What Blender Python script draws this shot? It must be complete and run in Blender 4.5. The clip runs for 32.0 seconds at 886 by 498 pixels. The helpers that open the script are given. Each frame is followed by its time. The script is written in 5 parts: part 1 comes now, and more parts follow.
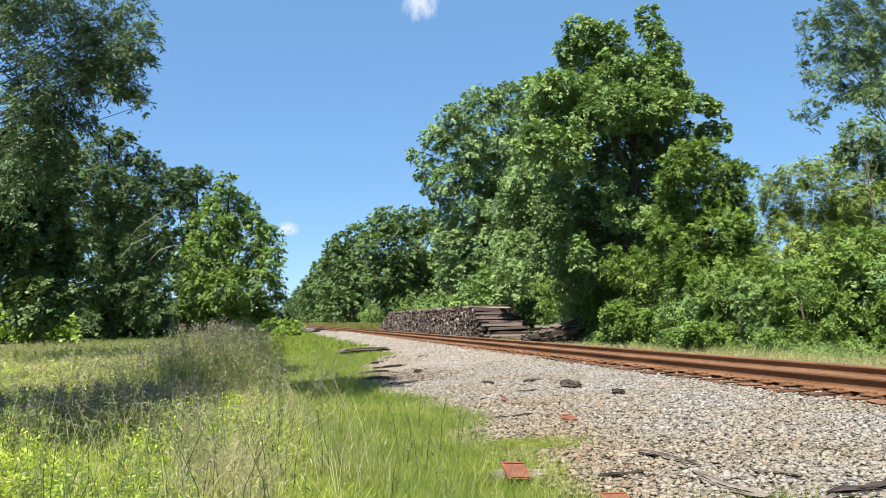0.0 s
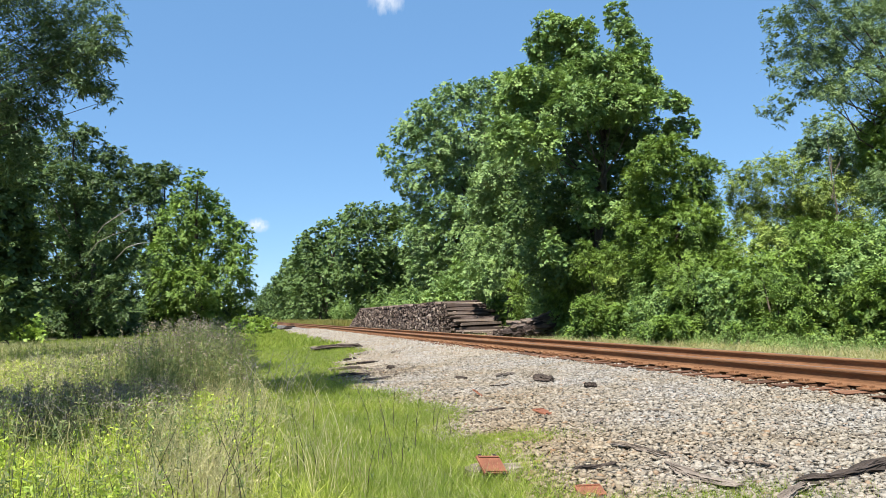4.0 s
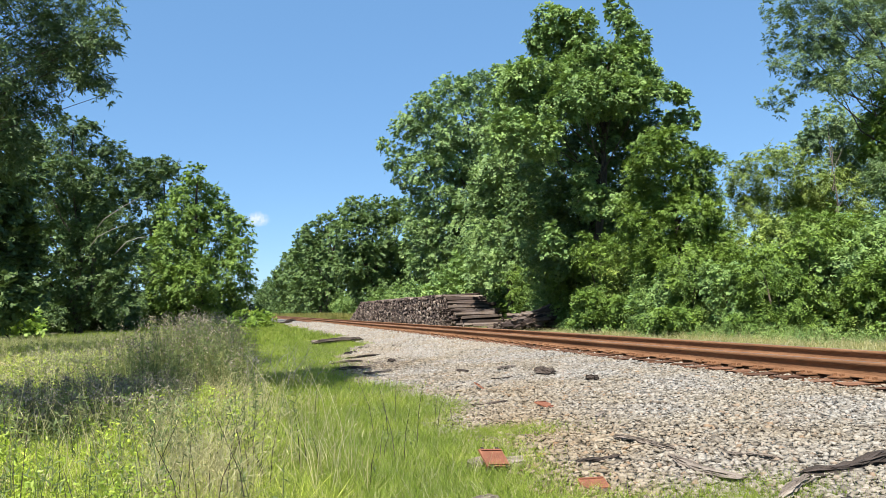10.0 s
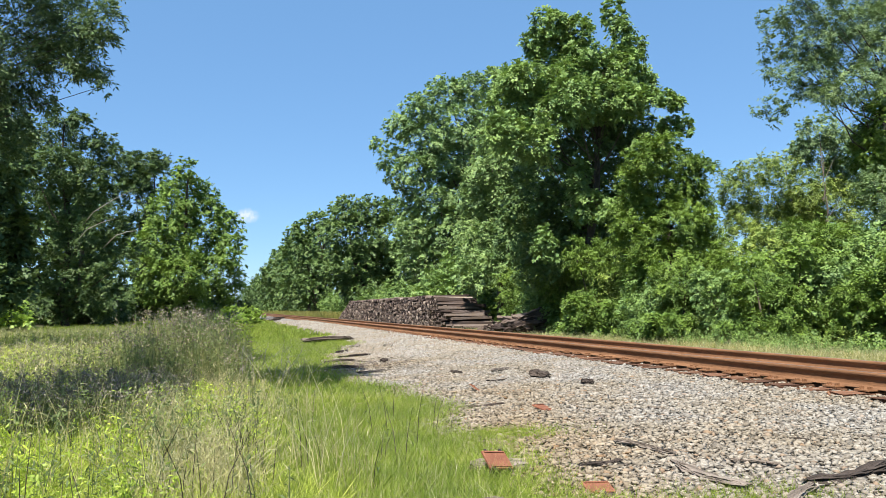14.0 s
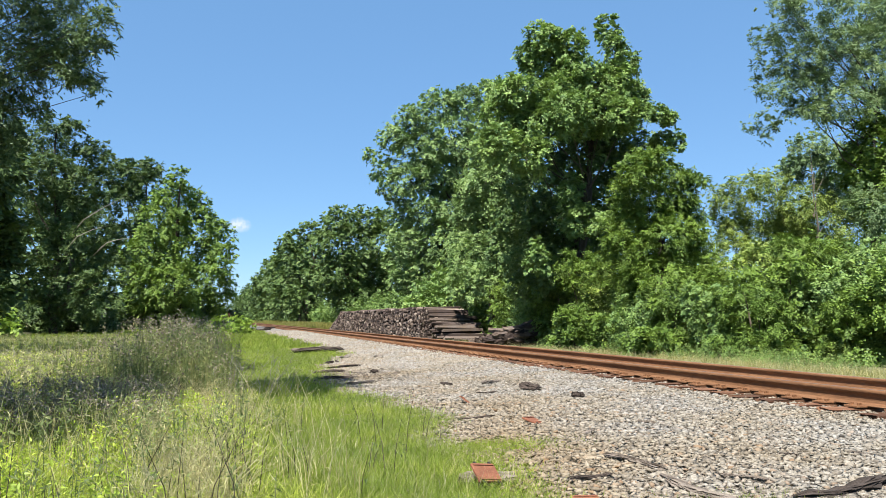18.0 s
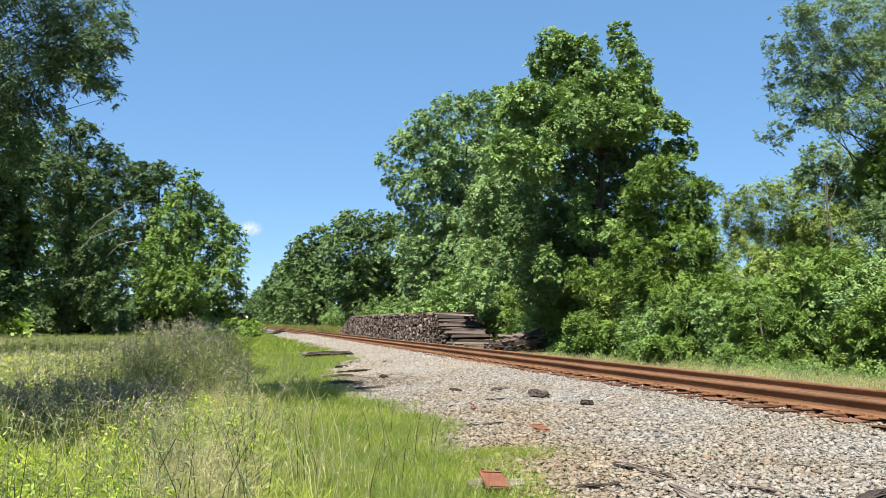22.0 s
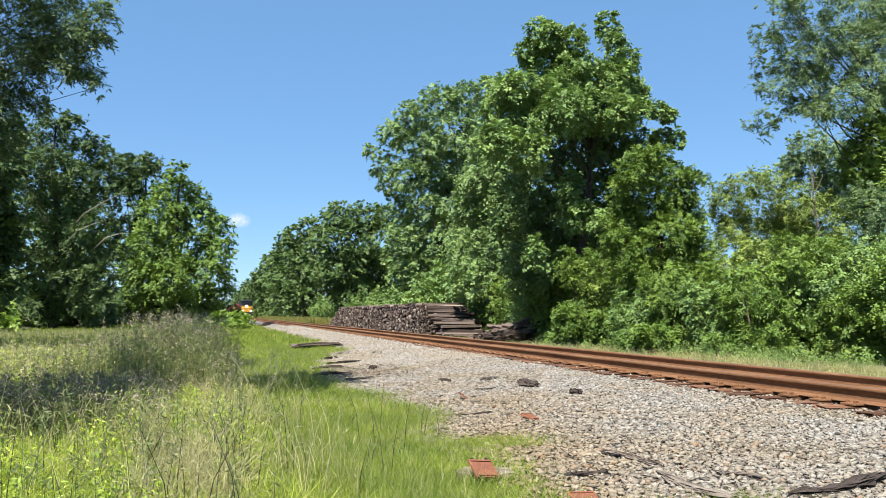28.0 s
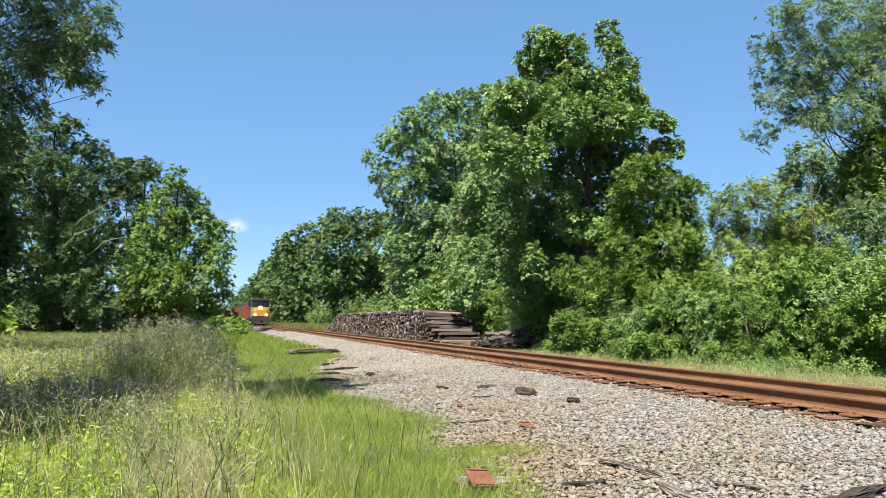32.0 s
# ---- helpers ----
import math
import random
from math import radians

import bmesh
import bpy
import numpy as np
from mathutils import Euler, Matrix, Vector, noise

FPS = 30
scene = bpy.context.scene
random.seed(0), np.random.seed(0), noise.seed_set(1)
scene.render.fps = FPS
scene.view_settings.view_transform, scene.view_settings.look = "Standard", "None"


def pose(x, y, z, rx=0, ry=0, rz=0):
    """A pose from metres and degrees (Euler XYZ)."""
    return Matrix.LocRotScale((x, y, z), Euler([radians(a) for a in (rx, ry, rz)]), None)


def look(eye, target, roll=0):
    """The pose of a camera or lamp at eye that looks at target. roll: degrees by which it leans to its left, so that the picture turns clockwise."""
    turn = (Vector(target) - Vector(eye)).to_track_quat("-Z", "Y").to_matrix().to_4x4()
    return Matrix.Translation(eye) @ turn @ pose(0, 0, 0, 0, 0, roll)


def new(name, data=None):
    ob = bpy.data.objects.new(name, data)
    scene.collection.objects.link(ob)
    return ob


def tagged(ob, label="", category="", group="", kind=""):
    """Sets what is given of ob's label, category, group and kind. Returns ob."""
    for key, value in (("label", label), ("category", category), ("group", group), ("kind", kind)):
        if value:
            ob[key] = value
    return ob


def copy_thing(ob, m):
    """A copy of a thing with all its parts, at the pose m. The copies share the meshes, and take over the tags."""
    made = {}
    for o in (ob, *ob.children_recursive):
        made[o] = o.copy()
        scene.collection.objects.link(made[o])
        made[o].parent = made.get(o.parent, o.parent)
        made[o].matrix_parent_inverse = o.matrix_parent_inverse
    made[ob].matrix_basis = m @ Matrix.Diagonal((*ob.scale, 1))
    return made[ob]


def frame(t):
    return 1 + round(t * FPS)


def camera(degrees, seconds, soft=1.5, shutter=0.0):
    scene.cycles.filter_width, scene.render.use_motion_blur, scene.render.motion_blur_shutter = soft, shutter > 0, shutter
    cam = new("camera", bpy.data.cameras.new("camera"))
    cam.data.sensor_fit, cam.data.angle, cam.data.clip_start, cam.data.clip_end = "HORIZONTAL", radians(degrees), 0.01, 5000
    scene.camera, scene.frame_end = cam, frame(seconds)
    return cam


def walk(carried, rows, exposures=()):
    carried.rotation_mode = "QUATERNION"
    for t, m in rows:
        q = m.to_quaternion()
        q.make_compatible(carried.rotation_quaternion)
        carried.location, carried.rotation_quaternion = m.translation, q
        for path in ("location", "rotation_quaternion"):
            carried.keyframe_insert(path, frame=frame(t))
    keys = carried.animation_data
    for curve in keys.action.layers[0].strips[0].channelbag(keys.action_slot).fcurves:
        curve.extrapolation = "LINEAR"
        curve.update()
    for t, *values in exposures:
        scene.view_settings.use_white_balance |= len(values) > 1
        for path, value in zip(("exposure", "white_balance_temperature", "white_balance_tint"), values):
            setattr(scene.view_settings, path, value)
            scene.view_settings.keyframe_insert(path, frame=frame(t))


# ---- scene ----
# The camera stands on the verge and is held by hand: it sways and turns a little.
cam = camera(60.628, 32.0, 0.5)
PATH = [  # seconds, place, heading to the right of the track, tilt up, lean to the left
    (0.0, 0.113, -0.079, 1.306, 13.029, 5.323, -0.800),
    (0.5, 0.121, -0.065, 1.303, 13.458, 5.270, -0.700),
    (1.0, 0.114, -0.057, 1.301, 13.991, 5.056, -0.546),
    (1.5, 0.091, -0.057, 1.302, 14.556, 4.823, -0.439),
    (2.0, 0.088, -0.059, 1.302, 15.065, 4.641, -0.433),
    (2.5, 0.093, -0.062, 1.302, 15.406, 4.604, -0.610),
    (3.0, 0.089, -0.074, 1.308, 15.528, 4.625, -0.935),
    (3.5, 0.090, -0.078, 1.302, 15.438, 4.711, -1.191),
    (5.5, 0.094, -0.068, 1.310, 14.549, 5.778, -1.233),
    (6.0, 0.091, -0.069, 1.308, 14.626, 5.759, -1.303),
    (6.5, 0.097, -0.068, 1.307, 14.862, 5.445, -1.368),
    (7.0, 0.098, -0.065, 1.304, 15.217, 4.935, -1.487),
    (7.5, 0.096, -0.070, 1.305, 15.583, 4.420, -1.553),
    (8.0, 0.097, -0.059, 1.303, 15.879, 4.091, -1.563),
    (8.5, 0.105, -0.056, 1.304, 15.962, 3.993, -1.590),
    (9.0, 0.106, -0.071, 1.305, 15.765, 4.090, -1.573),
    (9.5, 0.104, -0.055, 1.303, 15.423, 4.286, -1.560),
    (10.0, 0.089, -0.042, 1.302, 15.189, 4.458, -1.530),
    (10.5, 0.040, -0.030, 1.300, 15.332, 4.618, -1.466),
    (11.0, 0.000, 0.000, 1.300, 15.750, 4.675, -1.479),
    (11.5, -0.018, 0.012, 1.301, 16.188, 4.586, -1.389),
    (12.0, -0.014, 0.019, 1.302, 16.401, 4.376, -1.226),
    (12.5, -0.020, 0.011, 1.304, 16.324, 4.175, -0.923),
    (13.0, -0.025, 0.010, 1.301, 16.154, 4.160, -0.566),
    (13.5, -0.030, 0.000, 1.302, 16.022, 4.297, -0.347),
    (14.0, -0.029, 0.007, 1.301, 15.996, 4.521, -0.277),
    (14.5, -0.035, -0.006, 1.301, 16.021, 4.702, -0.354),
    (16.5, -0.030, -0.003, 1.300, 16.487, 5.168, -0.557),
    (17.0, -0.032, -0.017, 1.301, 16.689, 5.228, -0.422),
    (17.5, -0.023, 0.012, 1.297, 16.747, 5.285, -0.042),
    (18.0, -0.018, 0.026, 1.295, 16.599, 5.406, 0.359),
    (18.5, -0.024, 0.020, 1.302, 16.239, 5.530, 0.841),
    (19.0, -0.030, 0.008, 1.306, 15.782, 5.632, 1.084),
    (19.5, -0.032, 0.009, 1.300, 15.423, 5.605, 1.256),
    (20.0, -0.027, 0.009, 1.301, 15.314, 5.536, 1.305),
    (20.5, -0.022, 0.010, 1.302, 15.365, 5.473, 1.279),
    (21.0, -0.024, 0.011, 1.303, 15.518, 5.540, 1.219),
    (21.5, -0.028, 0.001, 1.306, 15.666, 5.673, 1.133),
    (22.0, -0.029, -0.002, 1.304, 15.807, 5.806, 1.046),
    (22.5, -0.025, 0.002, 1.301, 15.957, 5.918, 0.938),
    (23.0, -0.031, -0.013, 1.304, 16.084, 5.927, 0.846),
    (23.5, -0.028, -0.009, 1.305, 16.199, 5.909, 0.726),
    (24.0, -0.024, 0.002, 1.298, 16.279, 5.847, 0.741),
    (24.5, -0.031, -0.001, 1.301, 16.351, 5.741, 0.688),
    (25.0, -0.029, -0.001, 1.298, 16.406, 5.665, 0.655),
    (25.5, -0.035, -0.008, 1.301, 16.508, 5.550, 0.574),
    (27.5, -0.024, 0.006, 1.298, 16.768, 5.185, 0.420),
    (28.0, -0.021, 0.000, 1.300, 16.647, 5.114, 0.620),
    (28.5, -0.024, 0.011, 1.296, 16.469, 5.064, 0.871),
    (29.0, -0.027, 0.018, 1.297, 16.242, 5.081, 1.074),
    (29.5, -0.024, 0.015, 1.298, 16.102, 5.135, 1.231),
    (30.0, -0.035, 0.016, 1.302, 16.101, 5.191, 1.299),
    (30.5, -0.035, 0.016, 1.302, 16.252, 5.288, 1.343),
    (31.0, -0.024, 0.015, 1.301, 16.453, 5.414, 1.312),
    (31.5, -0.019, 0.019, 1.304, 16.650, 5.533, 1.200),
    (32.0, -0.013, 0.022, 1.302, 16.755, 5.655, 1.098),
]


def stand(x, y, z, heading, tilt, lean):
    a, b = radians(heading), radians(tilt)
    return look((x, y, z), (x + math.sin(a) * math.cos(b), y + math.cos(a) * math.cos(b), z + math.sin(b)), lean)


walk(cam, [(row[0], stand(*row[1:])) for row in PATH])

# ---- light ----
SUN_FROM = Vector((-0.37, -0.43, 0.82)).normalized()  # towards the sun: high, over the trees west of the line
world = bpy.data.worlds.new("sky")
scene.world = world
world.use_nodes = True
wn = world.node_tree.nodes
sky = wn.new("ShaderNodeTexSky")
sky.sky_type, sky.sun_disc = "NISHITA", False
sky.sun_elevation = math.asin(SUN_FROM.z)
sky.sun_rotation = math.atan2(SUN_FROM.x, SUN_FROM.y)
sky.air_density, sky.dust_density, sky.ozone_density = 1.0, 0.0, 1.0
wn["Background"].inputs[1].default_value = 0.078
sky.altitude = 1200
tint = wn.new("ShaderNodeMix")
tint.data_type, tint.blend_type = "RGBA", "MULTIPLY"
tint.inputs[0].default_value, tint.inputs[7].default_value = 1.0, (0.9, 1.06, 1.15, 1)
world.node_tree.links.new(sky.outputs[0], tint.inputs[6])
even = wn.new("ShaderNodeMix")
even.data_type = "RGBA"
even.inputs[0].default_value, even.inputs[7].default_value = 0.62, (1.06, 2.36, 4.4, 1)
world.node_tree.links.new(tint.outputs[2], even.inputs[6])
world.node_tree.links.new(even.outputs[2], wn["Background"].inputs[0])
sun = new("sun", bpy.data.lights.new("sun", "SUN"))
sun.data.energy, sun.data.angle, sun.data.color = 5.0, radians(0.53), (1.0, 0.95, 0.87)
sun.matrix_world = look(SUN_FROM * 100, (0, 0, 0))
scene.view_settings.exposure = 1.21


# ---- materials ----
def ramp(nt, stops, fac):
    n = nt.nodes.new("ShaderNodeValToRGB")
    el = n.color_ramp.elements
    while len(el) < len(stops):
        el.new(0.5)
    for e, (p, c) in zip(el, stops):
        e.position, e.color = p, (*c, 1)
    nt.links.new(fac, n.inputs[0])
    return n.outputs[0]


def noise_tex(nt, scale, detail=4.0, rough=0.6, space="Object", squash=(1, 1, 1)):
    tc = nt.nodes.new("ShaderNodeTexCoord")
    mp = nt.nodes.new("ShaderNodeMapping")
    mp.inputs["Scale"].default_value = squash
    n = nt.nodes.new("ShaderNodeTexNoise")
    n.inputs["Scale"].default_value, n.inputs["Detail"].default_value, n.inputs["Roughness"].default_value = scale, detail, rough
    nt.links.new(tc.outputs[space], mp.inputs[0])
    nt.links.new(mp.outputs[0], n.inputs[0])
    return n.outputs[0]


def mixc(nt, a, b, fac, mode="MIX"):
    n = nt.nodes.new("ShaderNodeMix")
    n.data_type, n.blend_type = "RGBA", mode
    for sock, v in ((n.inputs[0], fac), (n.inputs[6], a), (n.inputs[7], b)):
        if isinstance(v, bpy.types.NodeSocket):
            nt.links.new(v, sock)
        elif isinstance(v, (int, float)):
            sock.default_value = v
        else:
            sock.default_value = (*v, 1)
    return n.outputs[2]


def base_mat(name, rough=0.8, metal=0.0):
    m = bpy.data.materials.new(name)
    m.use_nodes = True
    b = m.node_tree.nodes["Principled BSDF"]
    b.inputs["Roughness"].default_value, b.inputs["Metallic"].default_value = rough, metal
    return m, m.node_tree, b


def bump(nt, b, height, strength, dist=0.02):
    n = nt.nodes.new("ShaderNodeBump")
    n.inputs["Strength"].default_value, n.inputs["Distance"].default_value = strength, dist
    nt.links.new(height, n.inputs["Height"])
    nt.links.new(n.outputs[0], b.inputs["Normal"])


def surface(name, stops, scale=3.0, fine=40.0, rough=0.8, metal=0.0, bumps=0.4, squash=(1, 1, 1), vary=0.35, space="Object"):
    """A weathered surface: broad tone from the ramp, fine grain over it, a tone of its own for each piece."""
    m, nt, b = base_mat(name, rough, metal)
    b.inputs["Specular IOR Level"].default_value = 0.25
    broad, grain = noise_tex(nt, scale, 5, 0.6, space, squash), noise_tex(nt, fine, 3, 0.7, space, squash)
    col = mixc(nt, ramp(nt, stops, broad), ramp(nt, [(0.3, (0.45, 0.45, 0.45)), (0.7, (1.25, 1.25, 1.25))], grain), 0.6, "MULTIPLY")
    if vary:
        info = nt.nodes.new("ShaderNodeObjectInfo")
        col = mixc(nt, col, ramp(nt, [(0, (1 - vary,) * 3), (1, (1 + vary,) * 3)], info.outputs["Random"]), 1.0, "MULTIPLY")
    nt.links.new(col, b.inputs["Base Color"])
    bump(nt, b, grain, bumps)
    return m


def leaf_mat(name, dark, mid, light, through_col, clear=0.3, rough=0.45):
    m, nt, b = base_mat(name, rough)
    b.inputs["Specular IOR Level"].default_value = 0.3
    geo = nt.nodes.new("ShaderNodeNewGeometry")
    col = ramp(nt, [(0.0, dark), (0.55, mid), (1.0, light)], geo.outputs["Random Per Island"])
    broad = noise_tex(nt, 0.6, 2, 0.5)
    col = mixc(nt, col, ramp(nt, [(0.3, (0.72, 0.78, 0.8)), (0.7, (1.2, 1.15, 0.95))], broad), 1.0, "MULTIPLY")
    patch = noise_tex(nt, 5.0, 3, 0.6)
    col = mixc(nt, col, ramp(nt, [(0.3, (0.7, 0.74, 0.78)), (0.7, (1.22, 1.17, 1.05))], patch), 1.0, "MULTIPLY")
    nt.links.new(col, b.inputs["Base Color"])
    tr = nt.nodes.new("ShaderNodeBsdfTranslucent")
    nt.links.new(mixc(nt, col, through_col, 0.55), tr.inputs[0])
    mx = nt.nodes.new("ShaderNodeMixShader")
    mx.inputs[0].default_value = clear
    nt.links.new(b.outputs[0], mx.inputs[1])
    nt.links.new(tr.outputs[0], mx.inputs[2])
    nt.links.new(mx.outputs[0], nt.nodes["Material Output"].inputs[0])
    return m


def plain(name, c, rough=0.5, metal=0.0, glow=0.0):
    m, nt, b = base_mat(name, rough, metal)
    grain = noise_tex(nt, 6, 4)
    nt.links.new(mixc(nt, tuple(v * 0.75 for v in c), c, grain), b.inputs["Base Color"])
    if glow:
        b.inputs["Emission Color"].default_value, b.inputs["Emission Strength"].default_value = (*c, 1), glow
    return m


LEAF_BROAD = leaf_mat("broad_leaf", (0.118, 0.201, 0.068), (0.189, 0.300, 0.096), (0.247, 0.348, 0.121), (0.306, 0.434, 0.063), 0.17, 0.55)
LEAF_ROUND = leaf_mat("grey_green_leaf", (0.135, 0.221, 0.086), (0.203, 0.310, 0.121), (0.248, 0.342, 0.145), (0.247, 0.369, 0.089), 0.17, 0.55)
LEAF_VINE = leaf_mat("vine_leaf", (0.081, 0.140, 0.025), (0.130, 0.215, 0.039), (0.184, 0.282, 0.058), (0.204, 0.298, 0.028), 0.17, 0.55)
LEAF_PALE = leaf_mat("pale_leaf", (0.140, 0.210, 0.051), (0.212, 0.292, 0.067), (0.294, 0.371, 0.097), (0.228, 0.305, 0.052), 0.18, 0.55)
# Dark needle green, lowered further to paint in the shade under the near-side trees.
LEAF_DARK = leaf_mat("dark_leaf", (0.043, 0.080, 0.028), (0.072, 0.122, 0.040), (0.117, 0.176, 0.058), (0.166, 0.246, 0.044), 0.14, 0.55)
LEAF_BUSH = leaf_mat("yellow_green_leaf", (0.146, 0.231, 0.048), (0.231, 0.347, 0.069), (0.336, 0.461, 0.105), (0.418, 0.579, 0.048), 0.4, 0.5)
LEAF_OAK = leaf_mat("narrow_oak_leaf", (0.054, 0.097, 0.047), (0.091, 0.148, 0.070), (0.136, 0.201, 0.101), (0.217, 0.344, 0.080), 0.16, 0.5)
LEAF_WOOD = leaf_mat("wood_leaf", (0.068, 0.122, 0.040), (0.108, 0.180, 0.056), (0.161, 0.233, 0.082), (0.175, 0.262, 0.045), 0.17, 0.55)
LEAF_BRIGHT = leaf_mat("bright_leaf", (0.106, 0.183, 0.039), (0.162, 0.259, 0.054), (0.194, 0.284, 0.064), (0.235, 0.352, 0.039), 0.17, 0.55)
LEAF_EDGE = leaf_mat("blue_green_leaf", (0.109, 0.173, 0.084), (0.164, 0.248, 0.114), (0.214, 0.297, 0.149), (0.218, 0.317, 0.090), 0.2, 0.55)
GRASS = leaf_mat("grass_blade", (0.103, 0.146, 0.019), (0.212, 0.297, 0.037), (0.308, 0.342, 0.098), (0.308, 0.407, 0.033), 0.38, 0.7)
STRAW = leaf_mat("dry_stalk", (0.303, 0.282, 0.144), (0.446, 0.418, 0.225), (0.608, 0.575, 0.370), (0.456, 0.418, 0.206), 0.3, 0.8)
WEED = leaf_mat("grey_weed", (0.163, 0.181, 0.073), (0.239, 0.260, 0.114), (0.326, 0.338, 0.176), (0.309, 0.338, 0.106), 0.4, 0.8)
WEED_GREEN = leaf_mat("green_weed", (0.197, 0.245, 0.040), (0.433, 0.523, 0.100), (0.585, 0.625, 0.184), (0.610, 0.705, 0.091), 0.36, 0.7)
VERGE = leaf_mat("olive_grass", (0.147, 0.158, 0.045), (0.228, 0.230, 0.067), (0.326, 0.286, 0.134), (0.316, 0.318, 0.067), 0.4, 0.8)
WEED_DARK = leaf_mat("dark_grey_weed", (0.095, 0.122, 0.053), (0.159, 0.201, 0.084), (0.255, 0.306, 0.135), (0.334, 0.434, 0.135), 0.35, 0.8)
FRESH = leaf_mat("fresh_green_weed", (0.226, 0.316, 0.044), (0.395, 0.512, 0.073), (0.621, 0.708, 0.145), (0.565, 0.708, 0.073), 0.4, 0.5)
SEED = leaf_mat("seed_head", (0.158, 0.132, 0.103), (0.256, 0.217, 0.179), (0.355, 0.311, 0.264), (0.276, 0.237, 0.189), 0.2, 0.9)
BARK = surface("bark", [(0.3, (0.055, 0.043, 0.031)), (0.7, (0.133, 0.109, 0.086))], 4, 30, 0.9, bumps=0.8, squash=(1, 1, 0.25))
PALE_BARK = surface("dead_wood", [(0.3, (0.172, 0.156, 0.133)), (0.7, (0.296, 0.273, 0.234))], 6, 40, 0.9, squash=(1, 1, 0.3))
RUST = surface("rusty_steel", [(0.25, (0.138, 0.064, 0.030)), (0.5, (0.209, 0.103, 0.050)), (0.75, (0.284, 0.150, 0.077))], 5, 70, 0.75, 0.1, 0.3, (1, 0.12, 1), 0.1)
RAIL_TOP = surface("worn_rail_top", [(0.3, (0.192, 0.140, 0.108)), (0.7, (0.288, 0.230, 0.192))], 3, 60, 0.45, 0.5, 0.1, (1, 0.05, 1), 0.0)
TIE = surface("weathered_tie_wood", [(0.25, (0.035, 0.02, 0.013)), (0.5, (0.13, 0.062, 0.034)), (0.8, (0.24, 0.125, 0.07))], 3, 45, 0.9, 0, 0.8, (0.15, 1, 1), 0.4)
PLATE = surface("red_rusted_plate", [(0.3, (0.156, 0.062, 0.035)), (0.7, (0.260, 0.105, 0.060))], 8, 80, 0.8, 0.1, 0.3, vary=0.2)


def pieces_mat(name, stops, rough, scale, fine, squash=(1, 1, 1), dirt=False):
    """A material whose tone steps from piece to piece, alone or joined."""
    m, nt, b = base_mat(name, rough)
    b.inputs["Specular IOR Level"].default_value = 0.2
    geo, info = nt.nodes.new("ShaderNodeNewGeometry"), nt.nodes.new("ShaderNodeObjectInfo")
    add, fr = nt.nodes.new("ShaderNodeMath"), nt.nodes.new("ShaderNodeMath")
    add.operation, fr.operation = "ADD", "FRACT"
    nt.links.new(geo.outputs["Random Per Island"], add.inputs[0])
    nt.links.new(info.outputs["Random"], add.inputs[1])
    nt.links.new(add.outputs[0], fr.inputs[0])
    broad, grain = noise_tex(nt, scale, 3, 0.6), noise_tex(nt, fine, 4, 0.7, "Object", squash)
    col = mixc(nt, ramp(nt, stops, fr.outputs[0]), ramp(nt, [(0.38, (1.06, 1.07, 1.1)), (0.62, (1.0, 0.94, 0.85))], broad), 1.0, "MULTIPLY")
    col = mixc(nt, col, ramp(nt, [(0.3, (0.6, 0.58, 0.55)), (0.7, (1.15, 1.15, 1.15))], grain), 0.8, "MULTIPLY")
    nt.links.new(col, b.inputs["Base Color"])
    if dirt:
        sep, near = nt.nodes.new("ShaderNodeSeparateXYZ"), nt.nodes.new("ShaderNodeMapRange")
        nt.links.new(geo.outputs["Position"], sep.inputs[0])
        for slot, v in zip((1, 2, 3, 4), (2.4, 4.9, 1.0, 0.0)):
            near.inputs[slot].default_value = v
        nt.links.new(sep.outputs[0], near.inputs[0])
        spread = nt.nodes.new("ShaderNodeTexNoise")
        spread.inputs["Scale"].default_value, spread.inputs["Detail"].default_value = 0.55, 4
        nt.links.new(geo.outputs["Position"], spread.inputs[0])
        both = nt.nodes.new("ShaderNodeMath")
        both.operation = "MULTIPLY"
        nt.links.new(near.outputs[0], both.inputs[0])
        nt.links.new(ramp(nt, [(0.36, (0, 0, 0)), (0.6, (1, 1, 1))], spread.outputs[0]), both.inputs[1])
        col = mixc(nt, col, mixc(nt, col, (0.93, 0.83, 0.69), 1.0, "MULTIPLY"), both.outputs[0])
        nt.links.new(col, b.inputs["Base Color"])
    bump(nt, b, grain, 0.5, 0.01)
    return m


OLD_TIE = pieces_mat("grey_stacked_tie", [(0.0, (0.022, 0.016, 0.014)), (0.4, (0.063, 0.047, 0.042)), (0.72, (0.127, 0.100, 0.086)), (0.9, (0.165, 0.135, 0.118)), (1.0, (0.25, 0.21, 0.18))], 0.95, 3, 30, (0.2, 1, 1))
STONE = pieces_mat("crushed_stone", [(0.0, (0.114, 0.101, 0.083)), (0.12, (0.193, 0.174, 0.148)), (0.6, (0.267, 0.249, 0.214)), (0.88, (0.334, 0.316, 0.282)), (1.0, (0.222, 0.161, 0.111))], 0.95, 0.8, 60, dirt=True)


